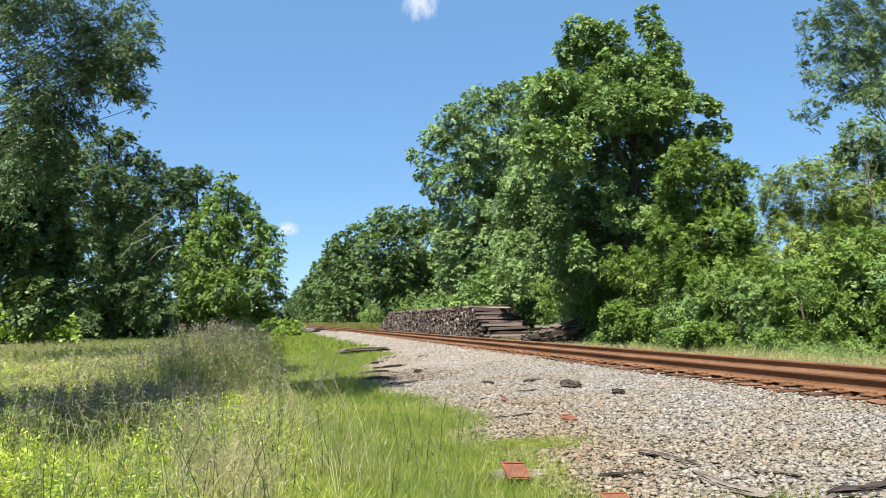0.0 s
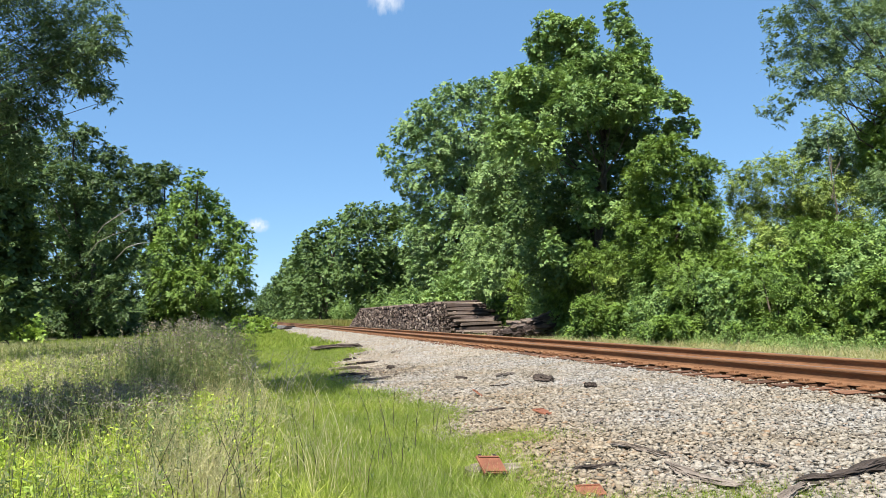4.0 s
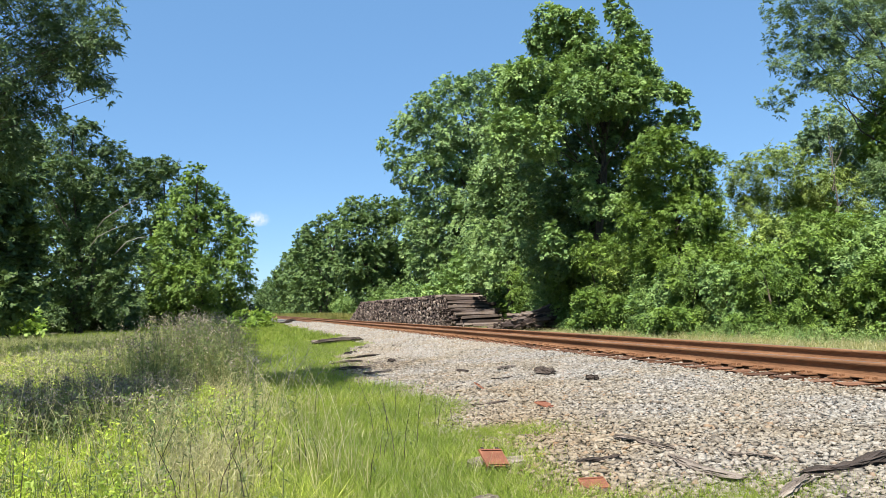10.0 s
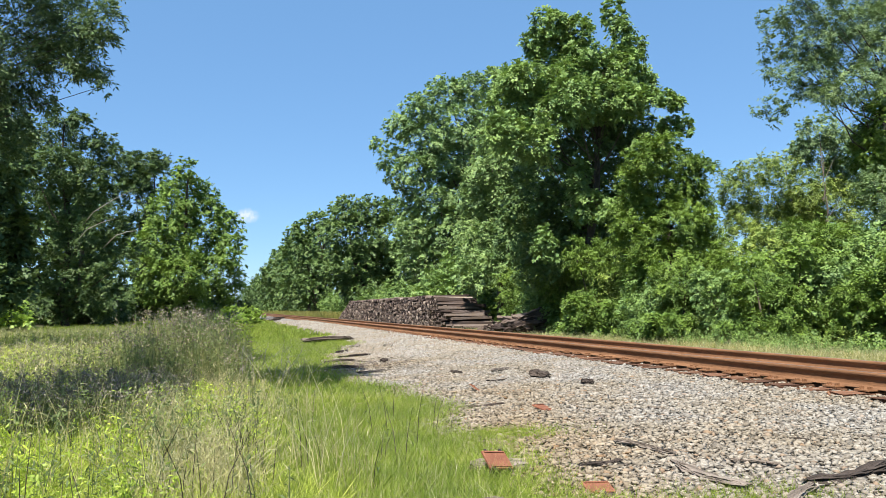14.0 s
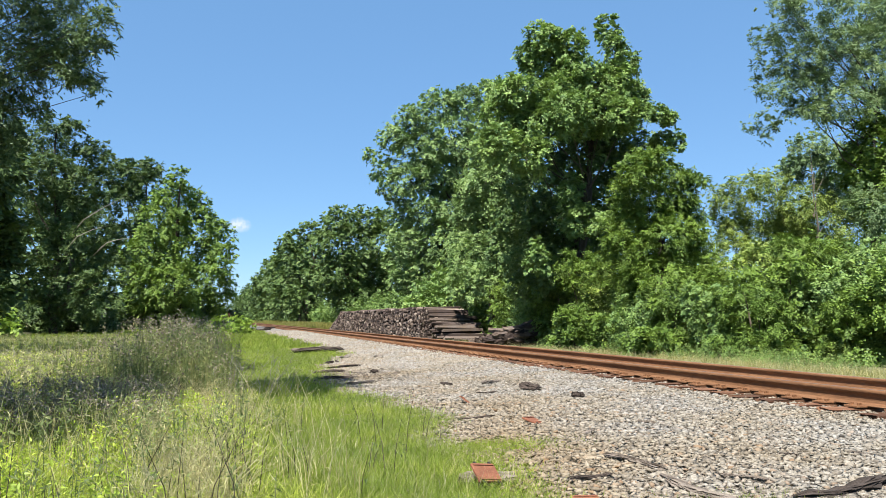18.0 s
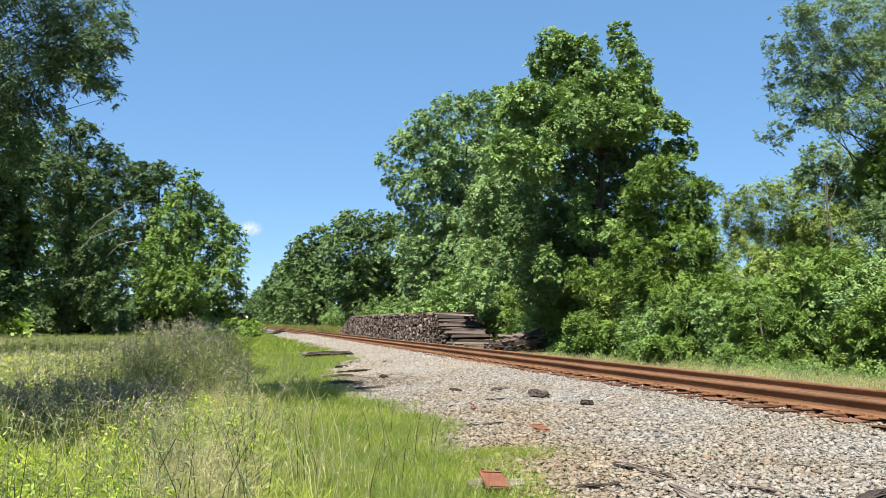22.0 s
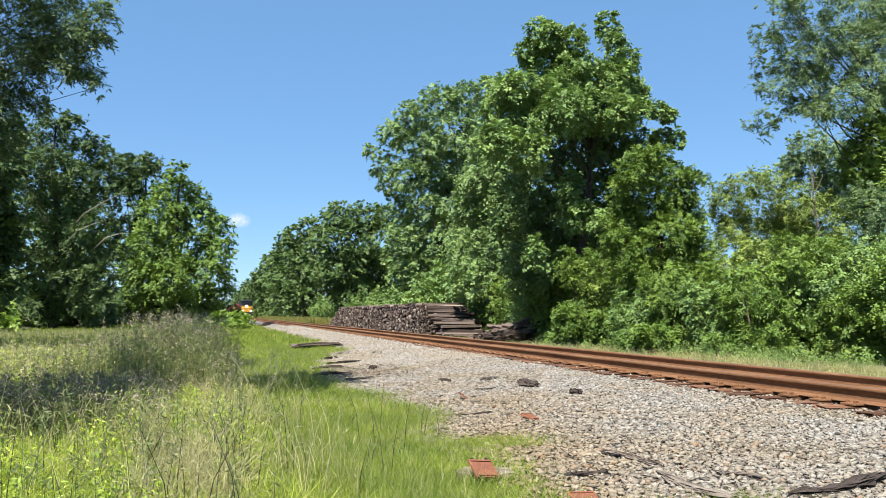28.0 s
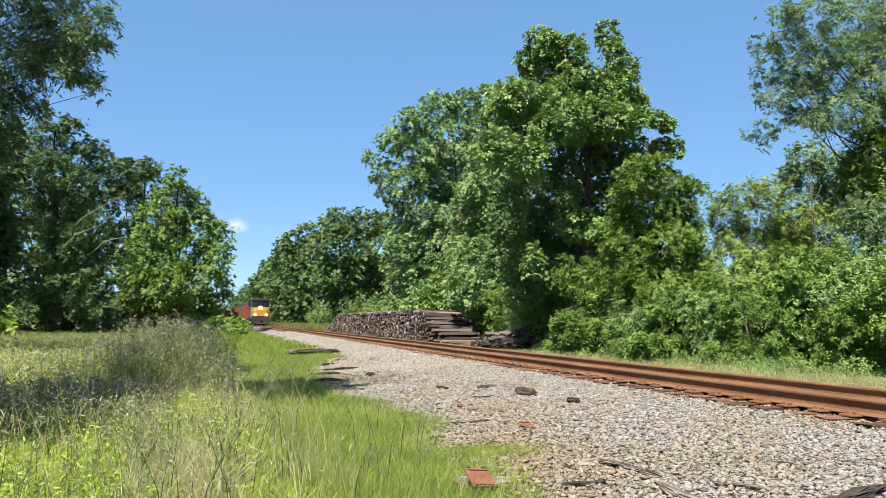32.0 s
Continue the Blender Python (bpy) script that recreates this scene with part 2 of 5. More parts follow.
def ground_mat():
    """Soil under the grass and stone dust under the ballast, parted by a ragged line along the track."""
    m, nt, b = base_mat("ground_cover", 0.95)
    tc = nt.nodes.new("ShaderNodeTexCoord")
    sep = nt.nodes.new("ShaderNodeSeparateXYZ")
    nt.links.new(tc.outputs["Object"], sep.inputs[0])

    def calc(op, a, c, lo=False):
        n = nt.nodes.new("ShaderNodeMath")
        n.operation, n.use_clamp = op, lo
        for s, v in zip(n.inputs, (a, c)):
            if isinstance(v, bpy.types.NodeSocket):
                nt.links.new(v, s)
            else:
                s.default_value = v
        return n.outputs[0]

    rag = calc("MULTIPLY", calc("SUBTRACT", noise_tex(nt, 0.9, 4), 0.5), 1.6)
    off = calc("ABSOLUTE", calc("SUBTRACT", sep.outputs[0], 7.86), 0.0)
    along = nt.nodes.new("ShaderNodeMapRange")
    along.interpolation_type = "SMOOTHSTEP"
    for slot, v in zip((1, 2, 3, 4), (16.5, 27.0, 5.35, 3.8)):
        along.inputs[slot].default_value = v
    nt.links.new(sep.outputs[1], along.inputs[0])
    bed = calc("MULTIPLY", calc("SUBTRACT", along.outputs[0], calc("ADD", off, rag)), 2.5, True)
    grass = mixc(nt, ramp(nt, [(0.35, (0.075, 0.085, 0.025)), (0.65, (0.135, 0.13, 0.05))], noise_tex(nt, 0.35, 6)), ramp(nt, [(0.3, (0.5, 0.5, 0.5)), (0.7, (1.3, 1.3, 1.2))], noise_tex(nt, 14, 5, 0.75)), 0.8, "MULTIPLY")
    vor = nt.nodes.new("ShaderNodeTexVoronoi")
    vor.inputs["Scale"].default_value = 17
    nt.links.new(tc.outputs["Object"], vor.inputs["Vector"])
    # The distance ramp paints the shadow in the gaps between stones into the colour.
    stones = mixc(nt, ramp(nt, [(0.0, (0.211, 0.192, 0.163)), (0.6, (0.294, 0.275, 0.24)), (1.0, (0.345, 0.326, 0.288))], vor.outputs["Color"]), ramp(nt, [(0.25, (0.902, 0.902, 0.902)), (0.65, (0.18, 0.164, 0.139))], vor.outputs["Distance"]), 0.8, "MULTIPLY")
    dust = mixc(nt, stones, (0.26, 0.19, 0.125), ramp(nt, [(0.5, (0, 0, 0)), (0.75, (0.6, 0.6, 0.6))], noise_tex(nt, 0.7, 4)))
    far_off = calc("ADD", calc("POWER", calc("DIVIDE", calc("SUBTRACT", sep.outputs[0], 3.0), 1.2), 2.0), calc("POWER", calc("DIVIDE", calc("SUBTRACT", sep.outputs[1], 16.4), 2.6), 2.0))
    litter = calc("MULTIPLY", calc("SUBTRACT", 1.1, calc("ADD", far_off, rag)), 1.2, True)
    dust = mixc(nt, dust, ramp(nt, [(0.3, (0.1, 0.07, 0.045)), (0.7, (0.27, 0.2, 0.14))], noise_tex(nt, 9, 5, 0.7)), litter)
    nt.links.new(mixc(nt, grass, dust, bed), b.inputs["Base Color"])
    bump(nt, b, vor.outputs["Distance"], 0.5, -0.03)
    return m


GROUND = ground_mat()


# ---- building helpers ----
def from_arrays(name, V, F):
    me = bpy.data.meshes.new(name)
    V, F = np.asarray(V, np.float32), np.asarray(F, np.int32)
    n, k = F.shape
    me.vertices.add(len(V))
    me.vertices.foreach_set("co", V.ravel())
    me.loops.add(n * k)
    me.loops.foreach_set("vertex_index", F.ravel())
    me.polygons.add(n)
    me.polygons.foreach_set("loop_start", np.arange(0, n * k, k, dtype=np.int32))
    me.update(calc_edges=True)
    return me


def smooth(me):
    me.polygons.foreach_set("use_smooth", np.ones(len(me.polygons), bool))
    return me


def link(name, me, material, parent=None, label="", m=None):
    """One mesh object, under a thing or a part where one is given."""
    if not me.materials:
        me.materials.append(material)
    ob = new(name, me)
    if m is not None:
        ob.matrix_basis = m
    if parent is not None:
        ob.parent = parent
    return tagged(ob, label)


def part(name, bm, material, parent=None, label="", m=None):
    me = bpy.data.meshes.new(name)
    bm.to_mesh(me)
    bm.free()
    return link(name, me, material, parent, label, m)


def box(bm, x0, x1, y0, y1, z0, z1, bevel=0.0):
    g = bmesh.ops.create_cube(bm, size=1.0)
    for v in g["verts"]:
        v.co = Vector(((x0 + x1) / 2 + v.co.x * (x1 - x0), (y0 + y1) / 2 + v.co.y * (y1 - y0), (z0 + z1) / 2 + v.co.z * (z1 - z0)))
    if bevel:
        edges = list({e for v in g["verts"] for e in v.link_edges})
        bmesh.ops.bevel(bm, geom=edges, offset=bevel, segments=2, affect="EDGES", profile=0.6)
    return bm


def tube(points, radii, sides=7):
    """Vertices and faces of a tapered round limb along the points."""
    P = np.asarray(points, float)
    T = np.gradient(P, axis=0)
    T /= np.linalg.norm(T, axis=1)[:, None] + 1e-9
    ref = np.where(np.abs(T[:, 2:3]) > 0.9, [[1.0, 0, 0]], [[0, 0, 1.0]])
    A = np.cross(T, ref)
    A /= np.linalg.norm(A, axis=1)[:, None]
    B = np.cross(T, A)
    th = np.linspace(0, 2 * np.pi, sides, endpoint=False)
    V = (P[:, None] + np.asarray(radii)[:, None, None] * (np.cos(th)[None, :, None] * A[:, None] + np.sin(th)[None, :, None] * B[:, None])).reshape(-1, 3)
    F = [(i * sides + j, i * sides + (j + 1) % sides, (i + 1) * sides + (j + 1) % sides, (i + 1) * sides + j) for i in range(len(P) - 1) for j in range(sides)]
    return V, np.array(F)


def unit(a):
    return a / (np.linalg.norm(a, axis=1)[:, None] + 1e-9)


def leaf_faces(rng, C, N, per, spread, length, width, droop=0.3, up=0.5, loose=0.7):
    """Folded diamond leaves scattered round the cluster centres C, facing about along N."""
    k = len(C) * per
    pos = np.repeat(C, per, 0) + rng.normal(size=(k, 3)) * spread
    nrm = unit(np.repeat(N, per, 0) * 0.6 + np.array([0, 0, up]) + rng.normal(size=(k, 3)) * loose)
    ax = rng.normal(size=(k, 3)) + np.repeat(N, per, 0) * 0.5 - np.array([0, 0, droop])
    ax = unit(ax - nrm * (ax * nrm).sum(1)[:, None])
    side = np.cross(nrm, ax)
    L = (length * rng.uniform(0.7, 1.3, k))[:, None]
    Wd = L * (width / length) * 0.5
    fold = nrm * L * 0.08
    V = np.stack([pos, pos + ax * L * 0.45 + side * Wd + fold, pos + ax * L - fold, pos + ax * L * 0.45 - side * Wd + fold], 1).reshape(-1, 3)
    return V, np.arange(4 * k).reshape(k, 4)


def crown_leaves(rng, lobes, total, leaf, bough=0.34, droop=0.3, loose=0.24, fill=1.0, pinnate=False, far=False):
    """Leaves on sprays, sprays on boughs, boughs over the uneven skins of the lobes (x, y, z, across, up)."""
    A = np.array(lobes, float)
    BC, BN, BR = [], [], []
    for i, (x, y, z, rx, rz) in enumerate(A):
        br = min(max(bough * rx ** 0.7, 0.16), 1.3)
        n = int(max(7, fill * 5.0 * rx * (rx + rz) / br ** 2))
        d = unit(rng.normal(size=(n, 3)) + np.array([0, 0, 0.12]))
        ph = rng.uniform(0, 6.28, 4)
        lump = 1 + 0.16 * np.sin(5 * d[:, 0] + ph[0]) * np.sin(5 * d[:, 2] + ph[1]) + 0.12 * np.sin(9 * d[:, 1] + ph[2]) + 0.1 * np.sin(13 * d[:, 2] + 11 * d[:, 0] + ph[3])
        r = (0.62 + 0.42 * np.sqrt(rng.uniform(0, 1, n))) * lump
        stray = rng.uniform(0, 1, n) < 0.28
        r = np.where(stray, r + rng.uniform(0.05, 0.42, n) * min(1.0, 0.9 / rx), r)
        c = np.array([x, y, z]) + d * np.array([rx, rx, rz]) * r[:, None]
        deep = np.full(n, 9.0)
        for j, (u, v, w, ra, rb) in enumerate(A):
            if j != i and abs(u - x) < rx + ra and abs(w - z) < rz + rb:
                deep = np.minimum(deep, np.linalg.norm((c - np.array([u, v, w])) / np.array([ra, ra, rb]), axis=1))
        keep = (deep > 0.72) | (rng.uniform(0, 1, n) < 0.3)
        BC.append(c[keep]), BN.append(d[keep]), BR.append((br * rng.uniform(0.55, 1.4, n) * np.where(stray, 0.55, 1.0))[keep])
    BC, BN, BR = np.concatenate(BC), np.concatenate(BN), np.concatenate(BR)
    per = 12
    k = max(1, total // per)
    w = rng.choice(len(BR), k, p=BR ** 2 / (BR ** 2).sum())
    go = unit(BN[w] * 0.8 + rng.normal(size=(k, 3)) * 0.75 + np.array([0, 0, 0.12 - droop]))
    long = BR[w] * rng.uniform(0.45, 1.15, k)
    root = BC[w] + rng.normal(size=(k, 3)) * (BR[w] * 0.32)[:, None]
    face = unit(np.array([-0.15, -0.18, 0.9]) + BN[w] * 0.5 + rng.normal(size=(k, 3)) * 0.27)
    face = unit(face - go * (face * go).sum(1)[:, None])
    side = np.cross(face, go)
    m = k * per
    rep = lambda a: np.repeat(a, per, 0)
    t = np.tile((np.arange(per) + 0.5) / per, k) if pinnate else rng.uniform(0.05, 1, m)
    sgn = np.tile(np.where(np.arange(per) % 2, 1.0, -1.0), k)
    off = sgn * 0.02 if pinnate else rng.uniform(-0.42, 0.42, m) * (1 - 0.45 * t)
    ln = rep(long)
    pos = rep(root) + rep(go) * (t * ln)[:, None] + rep(side) * (off * ln)[:, None]
    pos[:, 2] -= (0.2 + 0.5 * droop) * t ** 2 * ln
    nrm = unit(rep(face) + rng.normal(size=(m, 3)) * loose)
    ax = rep(go) * 0.6 + rep(side) * (sgn * 0.8)[:, None] + rng.normal(size=(m, 3)) * 0.35 - np.array([0, 0, droop * 0.6])
    ax = unit(ax - nrm * (ax * nrm).sum(1)[:, None])
    wing = np.cross(nrm, ax)
    size = (leaf[0] * rng.uniform(0.65, 1.3, m))[:, None]
    half = size * (leaf[1] / leaf[0]) * 0.5
    fold = nrm * size * 0.08
    if far:
        V = np.stack([pos + wing * half * 1.25, pos + ax * size * 0.9, pos - wing * half * 1.25], 1).reshape(-1, 3)
        return V, np.arange(3 * m).reshape(m, 3)
    V = np.stack([pos, pos + ax * size * 0.45 + wing * half + fold, pos + ax * size - fold, pos + ax * size * 0.45 - wing * half + fold], 1).reshape(-1, 3)
    return V, np.arange(4 * m).reshape(m, 4)


def put_tree(name, label, base, lobes, material, total, leaf=(0.16, 0.1), trunk=0.25, bough=0.34, droop=0.3, seed=1, limbs=6, category="tree", group="", loose=0.24, fill=1.0, bark=None, pinnate=False, slim=1.0):
    """A tree on its base: a tapered trunk, limbs into the lobes, a crown of leafy sprays. Lobes are given in the world."""
    rng = np.random.default_rng(seed)
    root = new(name)
    root.location = base
    b = np.array(base, float)
    loc = [(l[0] - b[0], l[1] - b[1], l[2] - b[2], l[3], l[4]) for l in lobes]
    V, F = crown_leaves(rng, loc, total, leaf, bough, droop, loose, fill, pinnate, abs(b[1]) > 60 or leaf[0] > 0.3)
    V[:, 2] = np.maximum(V[:, 2], -0.02 + 0.1 * np.abs(np.sin(V[:, 0] * 40)))
    link("crown", from_arrays("crown", V, F), material, root)
    top = max(loc, key=lambda l: l[2])
    if trunk:
        pts = [np.array([0, 0, -0.15])]
        for k in range(1, 6):
            f = k / 5
            pts.append(np.array([top[0] * f ** 1.3, top[1] * f ** 1.3, top[2] * f]) + rng.normal(size=3) * 0.12 * top[2] / 12)
        tv, tf = tube(pts, [trunk * 1.35, trunk, trunk * 0.85, trunk * 0.65, trunk * 0.4, trunk * 0.15], 9)
        link("trunk", smooth(from_arrays("trunk", tv, tf)), bark or BARK, root)
        for l in sorted(loc, key=lambda l: -l[3])[:limbs]:
            f = max(0.12, min(0.8, (l[2] - l[4]) / max(top[2], 0.1) * 0.75))
            a = np.array([top[0] * f ** 1.3, top[1] * f ** 1.3, top[2] * f])
            e = np.array(l[:3]) + np.array([0, 0, l[4] * 0.3])
            mid = (a + e) / 2 + np.array([0, 0, -0.1 * np.linalg.norm(e - a)]) + rng.normal(size=3) * 0.15
            lv, lf = tube([a, mid, e], [trunk * 0.45 * slim, trunk * 0.3 * slim, trunk * 0.08 * slim], 6)
            link("limb", smooth(from_arrays("limb", lv, lf)), bark or BARK, root)
    return tagged(root, label, category, group)


# ---- ground ----
TRACK_X, RAIL_TOP_Z, TIE_TOP = 7.86, 0.55, 0.365


def step(a, lo, hi):
    s = np.clip((a - lo) / (hi - lo), 0, 1)
    return s * s * (3 - 2 * s)


def ground_z(x, y):
    """Height of the ground: a flat ballast bed with shallow shoulders, verges a little lower."""
    x, y = np.asarray(x, float), np.asarray(y, float)
    verge = 0.17 - 0.12 * step(y, 6, 20) + 0.03 * np.sin(x * 0.9 + 1) * np.sin(y * 0.7) - 0.1 * step(-x, 3, 14)
    off = np.abs(x - TRACK_X)
    side = np.where(x < TRACK_X, verge, -0.05 + 0.05 * np.sin(x * 0.6) * np.sin(y * 0.5))
    wide = np.where(x < TRACK_X, 5.2, 3.4)
    s = np.clip((wide - off) / (wide - 1.35), 0, 1)
    return side + (0.3 - side) * (0.25 * np.clip(s * 4, 0, 1) + 0.75 * s ** 1.6)


def put_ground():
    xs = np.concatenate([[-2500, -900, -350, -150, -80], np.arange(-45, -8, 1.5), np.arange(-8, 16, 0.22), np.arange(16, 50, 1.5), [80, 150, 350, 900, 2500]])
    ys = np.concatenate([[-2500, -900, -300, -100, -40, -20, -10, -5], np.arange(-3, 24, 0.25), np.arange(24, 80, 1.0), np.arange(80, 200, 6), np.arange(210, 900, 40), [1200, 2000, 4000]])
    X, Y = np.meshgrid(xs, ys)
    Z = ground_z(X, Y)
    V = np.stack([X, Y, Z], -1).reshape(-1, 3)
    nx = len(xs)
    i = (np.arange(len(ys) - 1)[:, None] * nx + np.arange(nx - 1)[None]).ravel()
    F = np.stack([i, i + 1, i + nx + 1, i + nx], 1)
    ob = link("ground", smooth(from_arrays("ground", V, F)), GROUND)
    tagged(ob, "grassy railway verge and pale crushed stone bed", "ground", kind="structure")


put_ground()


# ---- track ----
def put_track():
    track = tagged(new("railway_track"), "single rusty railway track on dark wooden ties in pale ballast", "railway track")
    half = [(0.075, 0), (0.075, 0.013), (0.018, 0.03), (0.009, 0.042), (0.009, 0.128), (0.037, 0.138), (0.037, 0.176), (0.029, 0.185)]
    prof = half + [(-px, pz) for px, pz in half[::-1]]
    n = len(prof)
    for cx in (TRACK_X - 0.755, TRACK_X + 0.755):
        ys = [-40, 0, 10, 20, 40, 80, 160, 320, 640, 1200]
        V = [(cx + px, y, TIE_TOP + pz) for y in ys for px, pz in prof]
        F = [(i * n + j, i * n + (j + 1) % n, (i + 1) * n + (j + 1) % n, (i + 1) * n + j) for i in range(len(ys) - 1) for j in range(n)]
        rail = link("rail", from_arrays("rail", V, F), RUST, track, "rust-brown steel rail")
        bm = bmesh.new()
        box(bm, cx - 0.02, cx + 0.026, -40, 1200, TIE_TOP + 0.184, TIE_TOP + 0.187)
        part("running_surface", bm, RAIL_TOP, rail, "worn greyish rail head")
    meshes = []
    rng = random.Random(4)
    for k in range(5):
        bm = box(bmesh.new(), -1.3, 1.3, -0.115, 0.115, -0.18, 0.0, 0.012)
        bmesh.ops.subdivide_edges(bm, edges=[e for e in bm.edges if abs(e.verts[0].co.x - e.verts[1].co.x) > 1], cuts=4)
        for v in bm.verts:
            v.co += Vector((rng.uniform(-0.05, 0.05), rng.uniform(-0.02, 0.02), rng.uniform(-0.022, 0.004)))
        me = bpy.data.meshes.new("tie")
        bm.to_mesh(me)
        bm.free()
        meshes.append(me)
    bm = bmesh.new()
    box(bm, -0.18, 0.18, -0.1, 0.1, -0.004, 0.016, 0.004)
    for sx in (-0.125, -0.095, 0.1, 0.13):
        for sy in (-0.06, 0.06):
            box(bm, sx - 0.013, sx + 0.013, sy - 0.01, sy + 0.01, 0.01, 0.045)
    plate = bpy.data.meshes.new("tie_plate")
    bm.to_mesh(plate)
    bm.free()
    for k in range(290):
        y = -4 + k * 0.5 + rng.uniform(-0.03, 0.03)
        tie = link("tie", meshes[k % 5], TIE, track, m=pose(TRACK_X + rng.uniform(-0.09, 0.09), y, TIE_TOP - 0.014, 0, 0, rng.uniform(-1.2, 1.2)))
        if k < 120:
            for cx in (-0.755, 0.755):
                link("tie_plate", plate, RUST, tie, m=pose(cx, 0, 0.006))
    V, F = [], []
    for k in range(290, 1300):
        y = -4 + k * 0.5
        o = len(V)
        V += [(TRACK_X + sx, y + sy, TIE_TOP - 0.01 + sz) for sx in (-1.3, 1.3) for sy in (-0.11, 0.11) for sz in (-0.15, 0)]
        F += [(o + 1, o + 5, o + 7, o + 3), (o, o + 1, o + 3, o + 2), (o, o + 4, o + 5, o + 1), (o + 2, o + 3, o + 7, o + 6)]
    tagged(link("far_ties", from_arrays("far_ties", V, F), TIE, track), kind="stuff")


put_track()

# ---- trees beyond the track ----
BIG_TOP = [(14.9, 33.1, 15.1, 0.66, 0.61), (14.5, 34.0, 14.6, 0.56, 0.56), (16.1, 32.9, 14.8, 0.66, 0.66), (15.7, 34.3, 14.2, 1.08, 0.68), (16.5, 32.9, 13.7, 0.83, 0.61), (18.6, 33.5, 16.1, 0.43, 0.63), (18.8, 33.2, 15.0, 0.51, 0.71), (20.6, 34.8, 15.0, 0.42, 0.6), (19.0, 33.1, 13.6, 0.68, 0.51), (17.9, 33.5, 13.2, 1.19, 0.68), (20.1, 34.5, 13.1, 1.0, 0.65), (16.0, 33.3, 12.7, 1.16, 0.72), (13.7, 33.0, 12.2, 1.24, 0.59), (13.4, 34.9, 12.8, 0.62, 0.45), (20.9, 34.2, 12.8, 0.41, 0.53), (13.3, 33.9, 11.3, 0.99, 0.99), (14.4, 33.4, 10.8, 1.09, 0.99)]
BIG_FRONT = [(15.4, 31.6, 11.0, 1.0, 0.79), (17.9, 32.5, 11.5, 1.16, 0.72), (17.0, 33.4, 10.8, 0.5, 0.45), (18.8, 31.8, 11.2, 0.71, 0.6), (11.8, 31.5, 9.2, 0.66, 0.81), (13.4, 32.0, 9.2, 0.99, 0.83), (16.2, 32.9, 7.4, 0.49, 1.03), (16.8, 33.2, 6.3, 0.71, 0.71), (17.5, 31.8, 5.8, 0.64, 0.43), (14.3, 32.7, 4.2, 0.48, 0.79), (20.4, 32.0, 11.6, 0.5, 0.28), (21.1, 32.0, 11.3, 0.42, 0.28), (22.4, 33.2, 10.5, 0.29, 0.43), (21.4, 33.0, 10.5, 0.51, 0.34)]
BIG_DEEP = [(18.2, 35.5, 9.9, 1.48, 1.33), (20.9, 37.7, 9.1, 1.27, 1.58), (17.0, 36.8, 8.7, 1.36, 1.51), (14.5, 35.4, 7.4, 1.03, 1.43), (17.6, 37.2, 6.2, 1.53, 1.53), (19.6, 36.8, 5.8, 1.38, 1.53), (16.1, 37.5, 5.1, 1.37, 1.52), (21.5, 36.6, 11.2, 1.24, 1.12), (18.8, 35.4, 11.5, 1.63, 1.07), (21.1, 35.3, 9.5, 0.9, 1.08), (21.4, 37.9, 7.2, 0.95, 1.43), (16.4, 35.8, 3.7, 1.75, 1.05), (19.0, 36.1, 3.7, 1.49, 1.08), (13.8, 35.4, 5.2, 0.85, 1.28)]
GREY = [(17.0, 46.0, 12.6, 1.26, 1.26), (16.5, 45.9, 10.4, 1.54, 1.32), (16.1, 47.0, 8.7, 1.34, 1.34), (17.8, 45.0, 9.8, 1.16, 1.31), (17.6, 46.7, 7.7, 1.72, 1.34), (16.3, 46.6, 5.7, 1.7, 1.33), (17.5, 45.6, 4.8, 1.53, 1.31), (14.9, 44.7, 3.7, 1.12, 1.05), (18.6, 45.6, 7.1, 1.1, 1.32)]
ROUND = [(16.4, 73.1, 19.6, 1.47, 1.25), (18.3, 71.5, 21.2, 1.57, 1.23), (21.5, 73.4, 23.5, 1.92, 1.39), (24.2, 73.3, 24.0, 1.93, 1.41), (26.3, 72.7, 25.2, 1.06, 1.17), (14.3, 72.2, 17.5, 0.89, 0.55), (16.0, 74.3, 16.4, 1.49, 1.14), (19.1, 72.1, 18.7, 2.37, 2.03), (22.6, 72.2, 19.8, 2.52, 2.06), (26.3, 74.2, 21.4, 1.97, 2.26), (17.8, 72.0, 15.1, 2.01, 1.45), (21.8, 73.8, 16.3, 2.78, 2.09), (25.7, 74.4, 17.1, 2.61, 2.13), (15.8, 73.6, 14.1, 0.68, 0.57)]
ROUND_LOW = [(17.5, 74.7, 12.5, 1.38, 1.27), (19.9, 72.5, 12.2, 2.03, 1.36), (23.8, 74.5, 13.2, 2.82, 2.12), (25.5, 72.1, 12.6, 1.95, 2.18), (24.7, 73.6, 9.6, 2.79, 2.09), (21.1, 72.8, 9.1, 2.16, 1.7), (18.1, 73.6, 9.2, 1.7, 1.93), (22.0, 72.7, 6.3, 2.5, 1.7), (18.8, 74.2, 6.4, 2.06, 1.6)]
